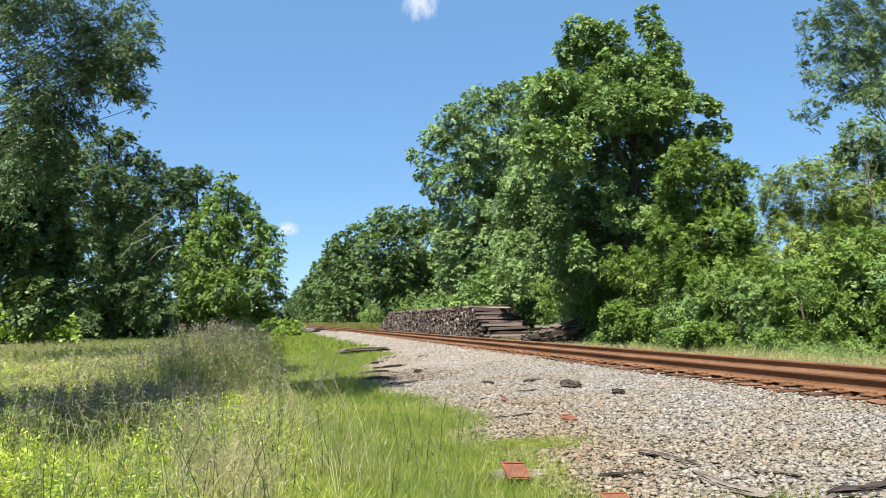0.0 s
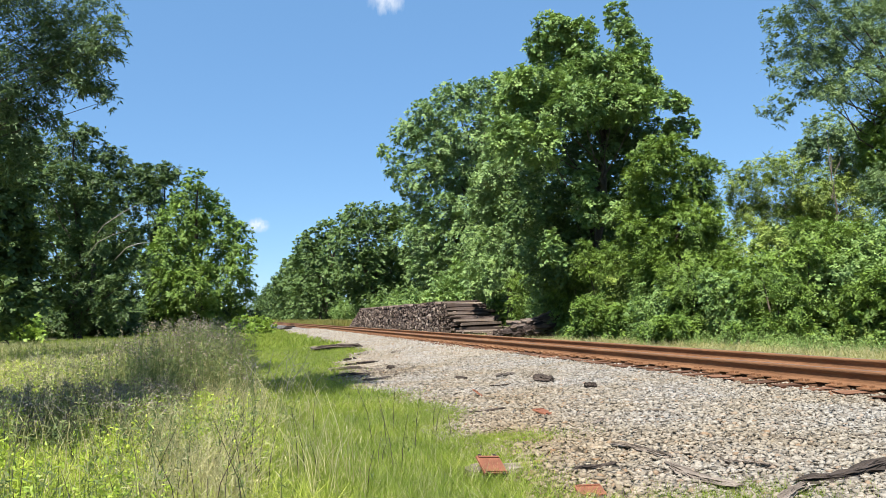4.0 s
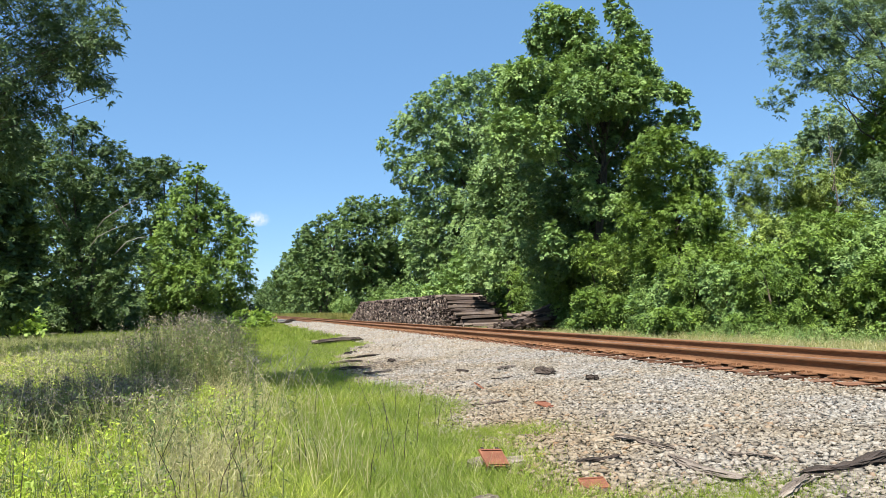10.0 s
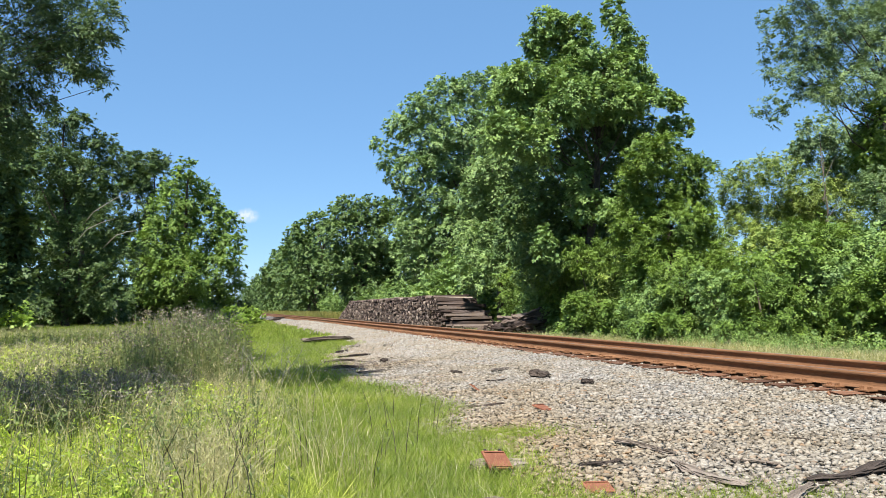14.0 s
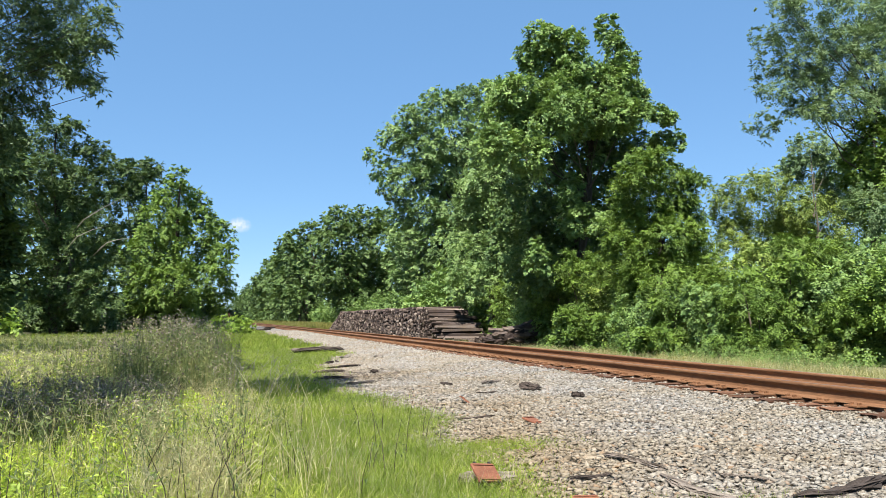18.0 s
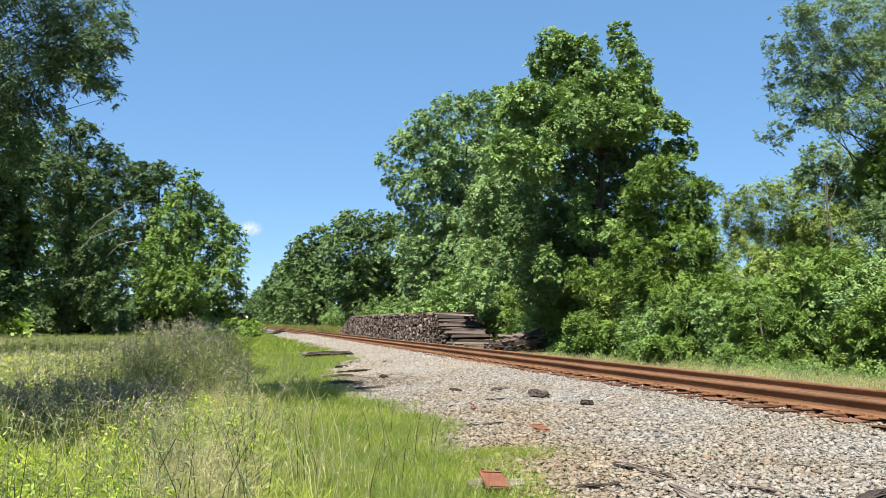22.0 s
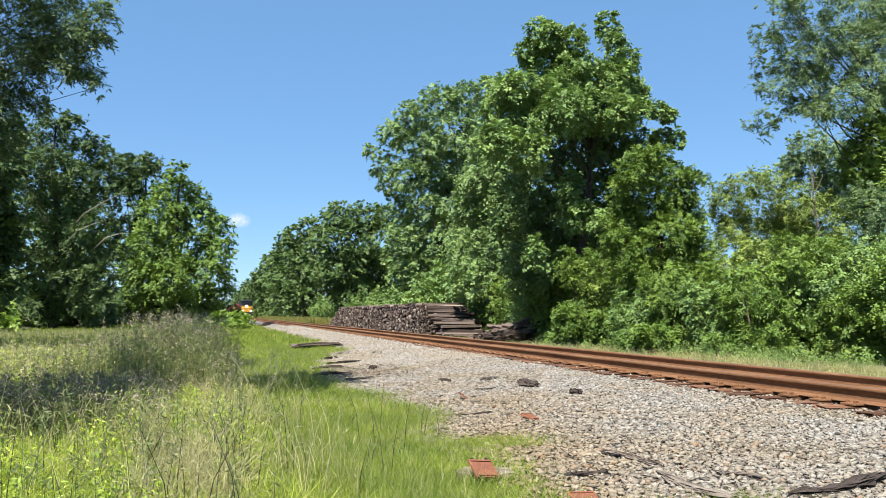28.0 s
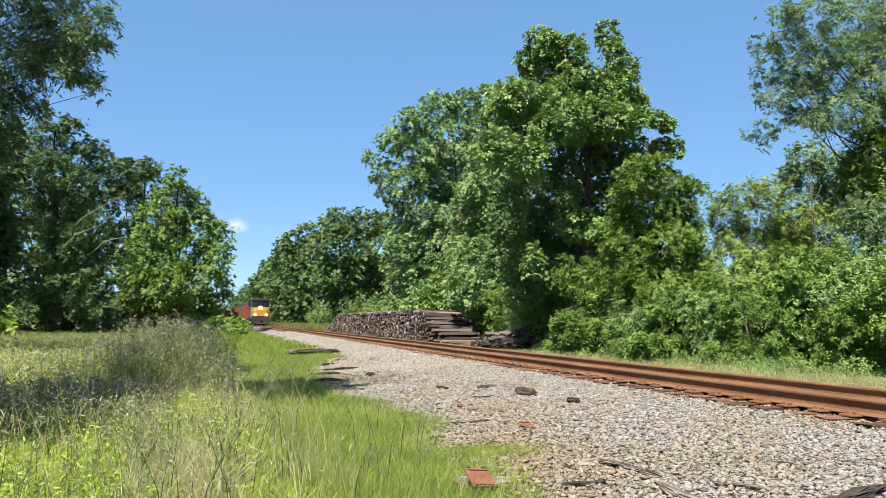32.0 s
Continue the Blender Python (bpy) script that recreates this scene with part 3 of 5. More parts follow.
VINE = [(17.1, 27.7, 8.1, 0.57, 0.43), (18.8, 29.1, 8.6, 0.45, 0.4), (16.6, 27.8, 7.5, 0.66, 0.52), (19.0, 29.5, 7.9, 0.86, 0.56), (19.3, 27.9, 7.5, 0.53, 0.15), (20.4, 28.5, 7.5, 0.25, 0.1), (17.5, 28.9, 6.8, 0.93, 0.69), (19.1, 28.8, 6.7, 0.94, 0.5), (18.1, 29.1, 6.0, 1.12, 0.65), (19.9, 29.3, 6.0, 0.84, 0.61), (17.5, 29.5, 5.4, 0.87, 0.7), (18.3, 28.0, 4.9, 1.15, 0.62), (19.3, 27.7, 5.0, 0.48, 0.53), (17.8, 29.1, 4.4, 1.23, 0.64), (19.5, 28.9, 4.1, 1.12, 0.65), (18.1, 28.7, 3.4, 1.46, 0.63), (19.3, 27.6, 3.5, 0.76, 0.62), (16.5, 28.8, 4.6, 0.68, 0.53)]
EDGE = [(20.0, 24.3, 12.7, 0.2, 0.2), (20.4, 24.0, 12.1, 0.48, 0.31), (22.0, 24.8, 13.1, 0.73, 0.32), (20.3, 24.5, 11.6, 0.22, 0.2), (21.5, 24.6, 11.5, 0.63, 0.27), (20.4, 24.8, 11.0, 0.2, 0.11), (20.6, 24.0, 10.4, 0.61, 0.18), (21.7, 23.7, 11.6, 0.79, 0.53), (22.1, 23.9, 10.6, 0.8, 0.35), (22.4, 23.2, 12.2, 0.78, 0.44), (23.8, 23.9, 11.5, 0.95, 0.68), (22.3, 24.7, 10.0, 0.64, 0.2), (19.6, 23.4, 9.1, 0.34, 0.13), (19.1, 23.6, 8.7, 0.3, 0.08), (19.7, 23.6, 8.3, 0.21, 0.09), (20.4, 23.5, 8.8, 0.34, 0.11), (22.2, 23.5, 9.5, 0.72, 0.31)]
EDGE_IN = [(24.6, 24.1, 12.8, 0.92, 0.6), (24.8, 23.5, 11.0, 0.94, 1.03), (23.1, 23.1, 9.8, 0.83, 0.56), (25.0, 23.6, 8.6, 0.76, 1.03), (24.7, 24.1, 7.4, 0.73, 0.82), (23.9, 22.8, 5.8, 0.82, 0.77), (25.5, 22.8, 11.7, 1.33, 1.33), (27.5, 24.3, 9.5, 1.41, 1.88), (26.1, 23.7, 6.5, 1.36, 1.36), (25.1, 23.9, 14.0, 1.15, 0.6), (22.0, 23.1, 13.6, 1.09, 0.48), (27.2, 23.7, 14.8, 1.63, 1.17), (20.5, 23.4, 13.4, 0.65, 0.3)]
SMOOTH = [(28.5, 30.9, 10.1, 0.8, 0.63), (29.7, 32.0, 9.2, 1.18, 0.76), (27.6, 31.1, 9.3, 0.45, 0.4), (29.7, 30.6, 9.4, 0.85, 0.85), (31.4, 31.9, 8.1, 1.01, 1.01)]
PALE = [(24.2, 32.1, 7.8, 0.74, 0.4), (25.3, 31.3, 8.0, 0.92, 0.56), (27.6, 32.1, 8.7, 0.81, 0.52), (25.2, 32.9, 7.0, 0.93, 0.75), (26.7, 32.3, 7.1, 1.27, 0.92), (27.6, 30.9, 7.2, 1.12, 1.01), (26.1, 32.9, 5.8, 1.28, 0.87), (28.3, 32.7, 5.8, 1.47, 0.94), (29.6, 31.6, 6.5, 1.27, 1.16), (29.3, 31.1, 5.0, 1.28, 0.91), (24.3, 32.3, 5.5, 0.57, 0.45), (32.0, 31.6, 6.0, 1.32, 1.47), (33.2, 33.0, 8.1, 0.92, 1.23), (24.4, 31.7, 4.5, 1.12, 0.73), (26.4, 31.3, 4.3, 1.4, 0.73)]
ROW_A = [(22.6, 105.2, 15.6, 2.1, 1.45), (19.4, 104.4, 14.9, 2.62, 1.59), (16.1, 102.4, 15.0, 2.16, 1.39), (15.2, 104.3, 16.0, 0.86, 0.86), (18.2, 103.5, 11.4, 3.44, 2.82), (22.1, 102.8, 11.4, 2.67, 2.99), (15.1, 102.6, 11.3, 2.54, 2.77), (16.9, 104.9, 7.6, 3.78, 2.52), (21.8, 105.4, 7.7, 3.21, 2.72), (19.3, 105.0, 4.4, 3.96, 2.06)]
ROW_B = [(19.7, 148.5, 19.5, 2.0, 2.0), (17.0, 150.0, 18.5, 2.23, 2.01), (14.4, 150.9, 17.0, 2.23, 2.01), (12.2, 150.1, 16.1, 1.44, 1.11), (17.5, 150.8, 13.7, 3.81, 4.03), (13.4, 151.1, 12.5, 3.12, 3.67), (15.4, 151.3, 9.2, 5.03, 3.8), (19.7, 150.2, 9.2, 3.35, 3.91), (15.2, 148.9, 5.2, 4.94, 2.41)]
ROW_C = [(17.2, 236.6, 18.8, 1.91, 2.08), (14.8, 236.1, 17.0, 2.07, 2.24), (15.3, 233.4, 12.4, 3.41, 3.41), (18.9, 235.5, 10.5, 3.45, 3.45), (16.3, 234.3, 6.7, 4.28, 3.08), (12.4, 233.9, 11.8, 2.04, 2.38)]
put_tree("deciduous_tree", "tall dark green tree draped in vines", (17.6, 35.4, -0.05), BIG_TOP + BIG_FRONT, LEAF_BROAD, 190000, (0.12, 0.088), 0.2, seed=11, limbs=16, fill=1.7, slim=0.5)
put_tree("deciduous_tree", "dark shaded tree hung with vines in the wood", (18.6, 38.6, -0.05), BIG_DEEP, LEAF_WOOD, 75000, (0.15, 0.11), 0.2, seed=16, limbs=6)
put_tree("deciduous_tree", "grey-green leafy tree behind the tie heap", (17.2, 46.5, -0.05), GREY, LEAF_ROUND, 75000, (0.14, 0.1), 0.2, seed=17, limbs=6, fill=1.4)
put_tree("deciduous_tree", "large rounded grey-green tree at the wood's edge", (21.3, 73.4, -0.05), ROUND + ROUND_LOW, LEAF_ROUND, 150000, (0.2, 0.145), 0.3, seed=12, limbs=16, fill=1.5)
put_tree("deciduous_tree", "bright green vine-covered tree at the wood's edge", (18.2, 28.6, -0.05), VINE, LEAF_VINE, 80000, (0.14, 0.055), 0.14, seed=13, pinnate=True, fill=1.3)
put_tree("deciduous_tree", "tall green tree with open arching branches", (24.8, 24.2, -0.05), EDGE + [l for l in EDGE_IN if l[2] > 9.3 or l[0] < 24.3], LEAF_EDGE, 110000, (0.1, 0.042), 0.1, seed=14, limbs=18)
put_tree("deciduous_tree", "bright yellow-green vine hanging over a tree", (25.6, 23.9, -0.05), [l for l in EDGE_IN if l[2] <= 9.3 and l[0] >= 24.3], LEAF_VINE, 34000, (0.12, 0.08), 0.1, seed=33, limbs=4)
put_tree("deciduous_tree", "slim soft green tree among the others", (25.8, 27.6, -0.05), SMOOTH, LEAF_EDGE, 26000, (0.1, 0.065), 0.06, seed=18, limbs=4)
put_tree("deciduous_tree", "pale green feathery tree behind the shrubs", (28.0, 32.2, -0.05), PALE, LEAF_PALE, 95000, (0.1, 0.05), 0.12, seed=15, limbs=6, slim=0.5, fill=1.3)
put_tree("deciduous_tree", "broad green tree beyond the tie stack", (18.8, 104.5, -0.05), ROW_A, LEAF_WOOD, 55000, (0.29, 0.21), 0.35, seed=19, limbs=6, fill=1.5)
put_tree("deciduous_tree", "tall green tree further along the wood's edge", (16.6, 150.5, -0.05), ROW_B, LEAF_WOOD, 34000, (0.4, 0.3), 0.35, seed=20, limbs=6)
put_tree("deciduous_tree", "distant green tree at the wood's edge", (16.2, 235.5, -0.05), ROW_C, LEAF_WOOD, 12000, (0.6, 0.45), 0.35, seed=29, limbs=4)
SHRUBS = [(17.5, 48.6, 2.1, 1.13, 0.99), (17.3, 43.0, 2.6, 1.42, 1.11), (16.9, 38.7, 3.1, 1.15, 1.15), (16.8, 35.7, 2.4, 1.2, 1.2), (16.9, 32.7, 3.6, 1.19, 0.74), (17.7, 32.6, 2.3, 1.24, 1.04), (15.5, 31.1, 1.2, 0.82, 0.51), (17.9, 30.3, 3.0, 1.17, 0.89), (17.2, 27.9, 1.6, 1.08, 0.91), (16.8, 30.4, 1.0, 0.93, 0.46), (17.6, 26.8, 2.5, 1.05, 0.8), (18.5, 27.0, 1.4, 1.06, 0.89), (16.3, 26.0, 0.6, 0.91, 0.32), (19.4, 27.1, 2.7, 0.91, 0.73), (17.9, 24.0, 1.6, 0.87, 0.88)]
SHRUBS += [(20.8, 26.4, 2.9, 1.03, 0.77), (17.9, 22.1, 1.6, 0.99, 0.83), (18.5, 24.6, 0.6, 0.88, 0.43), (19.3, 22.3, 2.7, 1.01, 0.66), (20.6, 23.6, 1.4, 1.17, 0.89), (20.1, 21.7, 2.3, 1.0, 0.76), (20.4, 21.5, 0.9, 0.99, 0.65), (20.3, 20.2, 1.8, 0.95, 0.72), (20.5, 20.0, 0.7, 0.94, 0.54), (20.3, 18.6, 2.2, 0.97, 0.97), (21.7, 19.0, 1.1, 1.16, 1.0), (22.0, 21.1, 3.3, 1.09, 0.69), (24.0, 24.6, 3.8, 1.04, 0.58), (21.1, 23.3, 3.8, 0.97, 0.51), (21.5, 26.1, 3.8, 1.02, 0.56)]
for k, (x, y, z, rx, rz) in enumerate(SHRUBS):
    r = random.Random(200 + k)
    lumps = [(x, y, z, rx, rz), (x + 0.15, y + 0.3, z * 0.4, rx * 1.05, max(z * 0.42, 0.3))]
    lumps += [(x + r.uniform(-1, 1) * rx, y + r.uniform(-1, 0.8) * rx, max(0.25, z + r.uniform(-0.7, 1.0) * rz), rx * r.uniform(0.25, 0.5), rz * r.uniform(0.3, 0.55)) for _ in range(6)]
    feathery = k % 3 == 1
    put_tree("shrub", "feathery bright green shrub at the wood's edge" if feathery else "leafy green shrub at the wood's edge beyond the track", (x, y, -0.05), lumps, (LEAF_VINE, LEAF_VINE, LEAF_BROAD, LEAF_VINE, LEAF_VINE, LEAF_PALE)[k % 6], 13000, (0.13, 0.045) if feathery else (0.105, 0.07), 0.05, 0.42, seed=30 + k, droop=0.4, fill=0.7, limbs=2, category="shrub", group="shrubs along the wood's edge", pinnate=feathery)


def put_rows():
    """The wood goes on along the track into the distance."""
    rng = random.Random(8)
    kinds = []
    for k, mat in enumerate((LEAF_WOOD, LEAF_DARK, LEAF_WOOD)):
        r = random.Random(60 + k)
        lobes = [(r.uniform(-4, 4), r.uniform(-4, 4), z, r.uniform(1.8, 3.2), r.uniform(1.5, 2.6)) for z in (2, 2.5, 4, 5, 7, 8, 9, 11, 12, 13, 15, 16, 18)] + [(0, 0, z, 3.4, 3.0) for z in (3, 7, 11, 15)] + [(0, 0, 20, 2.2, 2.0)]
        kinds.append(put_tree("deciduous_tree", "green broadleaf tree in the wood beside the line", (0, 0, 0), lobes, mat, 11000, (0.5, 0.36), 0.3, 0.34, seed=70 + k, limbs=4, group="trees of the wood beside the line"))
    spots = []
    for y in range(164, 300, 9):
        spots.append((rng.uniform(17.0, 19.5), y + rng.uniform(-2, 2), rng.uniform(0.85, 0.98)))
    for y in range(92, 164, 9):
        spots.append((rng.uniform(23, 26), y, rng.uniform(0.6, 0.7)))
    for y in range(300, 760, 36):
        spots.append((rng.uniform(16, 20), y, rng.uniform(0.85, 1.05)))
    for y in range(44, 88, 9):
        spots.append((rng.uniform(22, 26), y, rng.uniform(0.6, 0.8)))
    for y in (-2, 8, 14, 24, 34):
        spots.append((27 + rng.uniform(0, 4), y, rng.uniform(0.35, 0.45)))
    spots += [(25, 43, 0.3), (29, 41, 0.3), (33, 38, 0.35), (36, 33, 0.4), (28, 49, 0.32), (21, 44, 0.42), (23, 47, 0.42)]
    spots += [(-19, 101, 0.95), (-26, 92, 0.95), (-34, 84, 0.95), (-21, 77, 0.75), (-29, 70, 0.8), (-38, 62, 0.9), (-20, 130, 1), (-9, 126, 0.9), (-46, 92, 1), (-27, 56, 0.6), (-34, 48, 0.7), (-24, 40, 0.55), (-14, 84, 0.7), (-33, 112, 1.0), (-58, 80, 1), (-45, 45, 0.8), (-36, 30, 0.8)]
    spots += [(-70, 1260, 1.2), (-45, 1300, 1.3), (-22, 1255, 1.2), (0, 1290, 1.3), (20, 1260, 1.2), (42, 1300, 1.3), (-14, 330, 0.8), (-22, 420, 0.9), (-16, 240, 0.8)]
    for k, (x, y, s) in enumerate(spots):
        m = pose(x, y, -0.05, 0, 0, rng.uniform(0, 360))
        if k < 3:
            ob = kinds[k]
            ob.matrix_basis = m
        else:
            ob = copy_thing(kinds[k % 3], m)
        ob.scale = (s, s, s)
    r = random.Random(90)
    bush = put_tree("shrub", "dense green shrub at the foot of the wood", (19.5, 52, -0.05), [(19.5, 52, 1.2, 1.6, 1.2), (20.3, 53, 2.3, 1.1, 1.0), (19.6, 50.8, 0.8, 1.2, 0.8), (18.9, 52.8, 2.1, 0.7, 0.8), (20.4, 51.6, 1.5, 0.9, 0.9), (19.4, 52.4, 3.0, 0.6, 0.7), (18.4, 51.6, 0.9, 0.7, 0.7)], LEAF_BROAD, 11000, (0.14, 0.095), 0.06, 0.36, seed=91, limbs=2, category="shrub", group="shrubs along the wood's edge")
    for y in list(range(36, 120, 4)) + list(range(124, 330, 9)):
        ob = copy_thing(bush, pose((18.8 if y < 96 else 18.4) + r.uniform(-0.5, 0.8), y + r.uniform(-1, 1), -0.05, 0, 0, r.uniform(0, 360)))
        s = r.uniform(0.8, 1.3)
        ob.scale = (s, s, s)
    for x, y, k in ((24, 18.5, 1.2), (26, 21, 1.3), (27.5, 25, 1.4), (25, 27.5, 1.2), (30, 22, 1.5), (22.8, 16.5, 1.0), (18.3, 60.0, 1.6), (18.9, 57.0, 1.7), (18.9, 63.2, 1.9)):
        ob = copy_thing(bush, pose(x, y, -0.05, 0, 0, r.uniform(0, 360)))
        ob.scale = (k, k, k)
    # This undergrowth's shade is put into its leaf colour; little is cast on it.
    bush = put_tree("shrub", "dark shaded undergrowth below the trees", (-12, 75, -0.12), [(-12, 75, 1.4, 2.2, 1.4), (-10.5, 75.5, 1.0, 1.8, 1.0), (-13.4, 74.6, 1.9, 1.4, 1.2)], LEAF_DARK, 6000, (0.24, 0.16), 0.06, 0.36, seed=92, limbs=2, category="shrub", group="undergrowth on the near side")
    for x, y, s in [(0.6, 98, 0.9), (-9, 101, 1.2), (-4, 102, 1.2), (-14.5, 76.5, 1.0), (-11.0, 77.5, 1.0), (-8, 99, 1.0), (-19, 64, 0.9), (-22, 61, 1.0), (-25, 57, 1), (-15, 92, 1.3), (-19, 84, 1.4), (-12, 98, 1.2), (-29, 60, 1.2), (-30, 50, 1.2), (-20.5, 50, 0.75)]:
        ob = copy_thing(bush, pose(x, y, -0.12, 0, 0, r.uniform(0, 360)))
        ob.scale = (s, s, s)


put_rows()

# ---- trees on the near side ----
BRIGHT = [(-4.9, 93.6, 17.8, 1.07, 1.47), (-5.3, 96.3, 15.9, 2.19, 1.92), (-3.5, 96.6, 14.9, 2.21, 2.21), (-6.3, 94.9, 12.9, 2.68, 2.55), (-2.2, 96.0, 12.4, 2.61, 2.61), (-7.2, 95.2, 9.5, 2.81, 2.68), (-4.1, 96.3, 9.7, 3.42, 3.08), (-0.2, 96.2, 10.8, 2.08, 2.22), (0.2, 93.6, 7.8, 1.75, 2.36), (-8.1, 95.0, 6.2, 2.39, 2.39), (-4.9, 93.9, 5.5, 3.31, 2.65), (-1.4, 95.8, 5.6, 3.08, 2.73), (0.1, 94.8, 3.8, 1.36, 1.7), (-8.6, 95.8, 3.9, 1.67, 1.67), (-6.2, 96.1, 2.5, 2.7, 1.48), (-3.0, 96.3, 2.5, 3.07, 1.5)]
MID = [(-11.0, 109.5, 21.4, 2.7, 1.23), (-9.4, 112.1, 22.4, 1.59, 1.03), (-13.0, 111.1, 20.2, 2.18, 1.94), (-9.9, 109.4, 19.3, 2.93, 1.93), (-12.1, 110.3, 16.2, 3.08, 3.08), (-11.1, 112.1, 11.0, 3.13, 3.91), (-12.8, 112.1, 6.3, 3.11, 3.89)]
PINE = [(-12.9, 66.4, 16.9, 1.19, 0.73), (-11.7, 66.1, 16.2, 1.19, 0.91), (-14.3, 67.1, 15.7, 1.83, 1.19), (-10.0, 65.6, 14.9, 1.0, 0.73), (-8.8, 65.0, 14.0, 0.54, 0.59), (-11.1, 67.4, 14.0, 2.1, 1.12), (-12.7, 64.5, 12.7, 2.42, 0.97), (-14.3, 65.0, 11.2, 2.2, 1.23), (-9.7, 66.3, 12.4, 1.29, 1.01), (-12.3, 67.4, 10.7, 2.3, 1.29), (-8.8, 66.4, 10.7, 0.92, 1.02), (-14.4, 65.6, 7.7, 2.43, 1.59), (-10.8, 66.1, 7.9, 2.27, 1.63), (-8.8, 66.8, 7.0, 1.62, 1.76), (-14.9, 64.9, 4.6, 2.17, 1.65), (-12.3, 65.9, 4.2, 2.23, 1.7), (-8.9, 65.2, 3.7, 1.79, 1.7), (-10.8, 66.8, 2.1, 2.28, 1.0), (-14.3, 65.9, 2.1, 2.21, 0.97)]
OAK = [(-2.4, 15.9, 7.1, 0.29, 0.18), (-2.7, 16.0, 6.7, 0.36, 0.22), (-2.4, 16.3, 6.8, 0.14, 0.09), (-3.1, 16.2, 7.1, 0.51, 0.34), (-3.7, 16.6, 7.0, 0.62, 0.48), (-4.0, 16.1, 6.3, 0.53, 0.46), (-3.4, 16.2, 6.3, 0.45, 0.27), (-3.0, 16.9, 6.5, 0.28, 0.21), (-2.7, 16.8, 6.3, 0.12, 0.16), (-2.4, 16.3, 5.8, 0.1, 0.18), (-3.9, 16.5, 5.8, 0.47, 0.25), (-3.6, 16.4, 5.5, 0.2, 0.16), (-4.2, 16.3, 5.3, 0.42, 0.37), (-4.2, 16.8, 4.8, 0.29, 0.29)]
OAK_HIGH = [(-4.9, 16.4, 6.6, 0.77, 0.88), (-5.0, 16.7, 5.4, 0.78, 0.89), (-3.8, 16.7, 8.1, 0.92, 0.58), (-4.6, 16.0, 8.2, 0.98, 0.65), (-2.8, 16.3, 7.9, 0.46, 0.3), (-4.8, 16.3, 4.3, 0.54, 0.54)]
DARK = [(-8.0, 28.5, 6.9, 1.33, 1.14), (-7.4, 28.9, 6.3, 0.58, 0.87), (-8.2, 29.9, 4.2, 1.29, 1.19), (-7.5, 29.9, 3.6, 0.6, 0.9), (-7.5, 28.4, 2.2, 1.03, 0.85), (-8.7, 28.1, 5.3, 1.29, 1.48)]
SHADE = [(-4.9, 4.5, 8.2, 0.9, 0.8), (-4.6, 5.2, 8.2, 0.8, 0.7), (-3.1, 8.6, 10.0, 0.8, 0.8), (-3.3, 10.0, 10.5, 1.0, 0.9), (-3.2, 9.6, 10.5, 1.0, 0.9), (-2.9, 7.6, 9.3, 0.6, 0.6), (-3.0, 9.0, 10.0, 0.9, 0.8), (-3.0, 8.4, 9.4, 0.7, 0.7), (-3.0, 6.9, 8.9, 0.5, 0.5), (-6.8, 7.5, 8.6, 1.3, 1.1), (-6.3, 5.9, 8.2, 1.2, 1.0), (-5.7, 4.6, 8.2, 1.1, 0.9), (-6.8, 4.2, 8.2, 1.2, 1.0), (-7.6, 6.3, 8.4, 1.4, 1.1)]
put_tree("deciduous_tree", "bright green conical broadleaf tree beside the line", (-4.2, 95.4, -0.1), BRIGHT, LEAF_BRIGHT, 90000, (0.24, 0.17), 0.35, seed=21, fill=1.5)
put_tree("pine_tree", "far dark pine behind the bright tree", (-11.4, 111.4, -0.1), MID, LEAF_DARK, 34000, (0.4, 0.14), 0.35, seed=22)
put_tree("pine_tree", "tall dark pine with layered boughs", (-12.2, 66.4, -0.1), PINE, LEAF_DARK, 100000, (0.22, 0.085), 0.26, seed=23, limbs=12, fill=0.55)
put_tree("willow_oak", "overhanging tree with narrow dark green leaves", (-12.5, 16.4, -0.05), OAK + OAK_HIGH, LEAF_OAK, 34000, (0.115, 0.03), 0.22, 0.5, droop=0.5, seed=24, loose=0.6, limbs=20, fill=0.9, slim=0.25)
put_tree("willow_oak", "tall shade tree with narrow leaves on the near verge", (-8.0, 5.5, -0.05), SHADE, LEAF_OAK, 34000, (0.13, 0.045), 0.26, 0.34, droop=0.6, seed=28, loose=0.6)
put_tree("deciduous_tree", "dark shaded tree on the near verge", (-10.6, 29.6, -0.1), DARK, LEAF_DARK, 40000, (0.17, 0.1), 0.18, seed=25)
put_tree("shrub", "small leafy yellow-green bush beside the ballast", (1.8, 66, 0.05), [(2.1, 66, 0.75, 0.45, 0.7), (1.5, 66.2, 0.95, 0.4, 0.65), (0.8, 66.3, 1.05, 0.45, 0.6), (2.8, 65.6, 0.6, 0.4, 0.6), (0.1, 66.5, 0.95, 0.4, 0.5), (1.3, 65.8, 0.4, 0.8, 0.4), (-0.4, 66.4, 0.7, 0.35, 0.45), (2.4, 65.7, 0.4, 0.5, 0.4)], LEAF_BUSH, 8000, (0.15, 0.1), 0.04, 0.26, droop=0.0, fill=1.5, seed=26, limbs=2, category="shrub")
put_tree("shrub", "sunlit yellow-green bush under dark trees", (-12.7, 50, -0.1), [(-12.7, 50, 1.1, 1.2, 0.9), (-14.3, 50.5, 1.3, 1.2, 0.9), (-11.7, 50, 0.6, 0.7, 0.5)], LEAF_BUSH, 7000, (0.22, 0.15), 0.04, 0.35, seed=27, limbs=2, category="shrub")


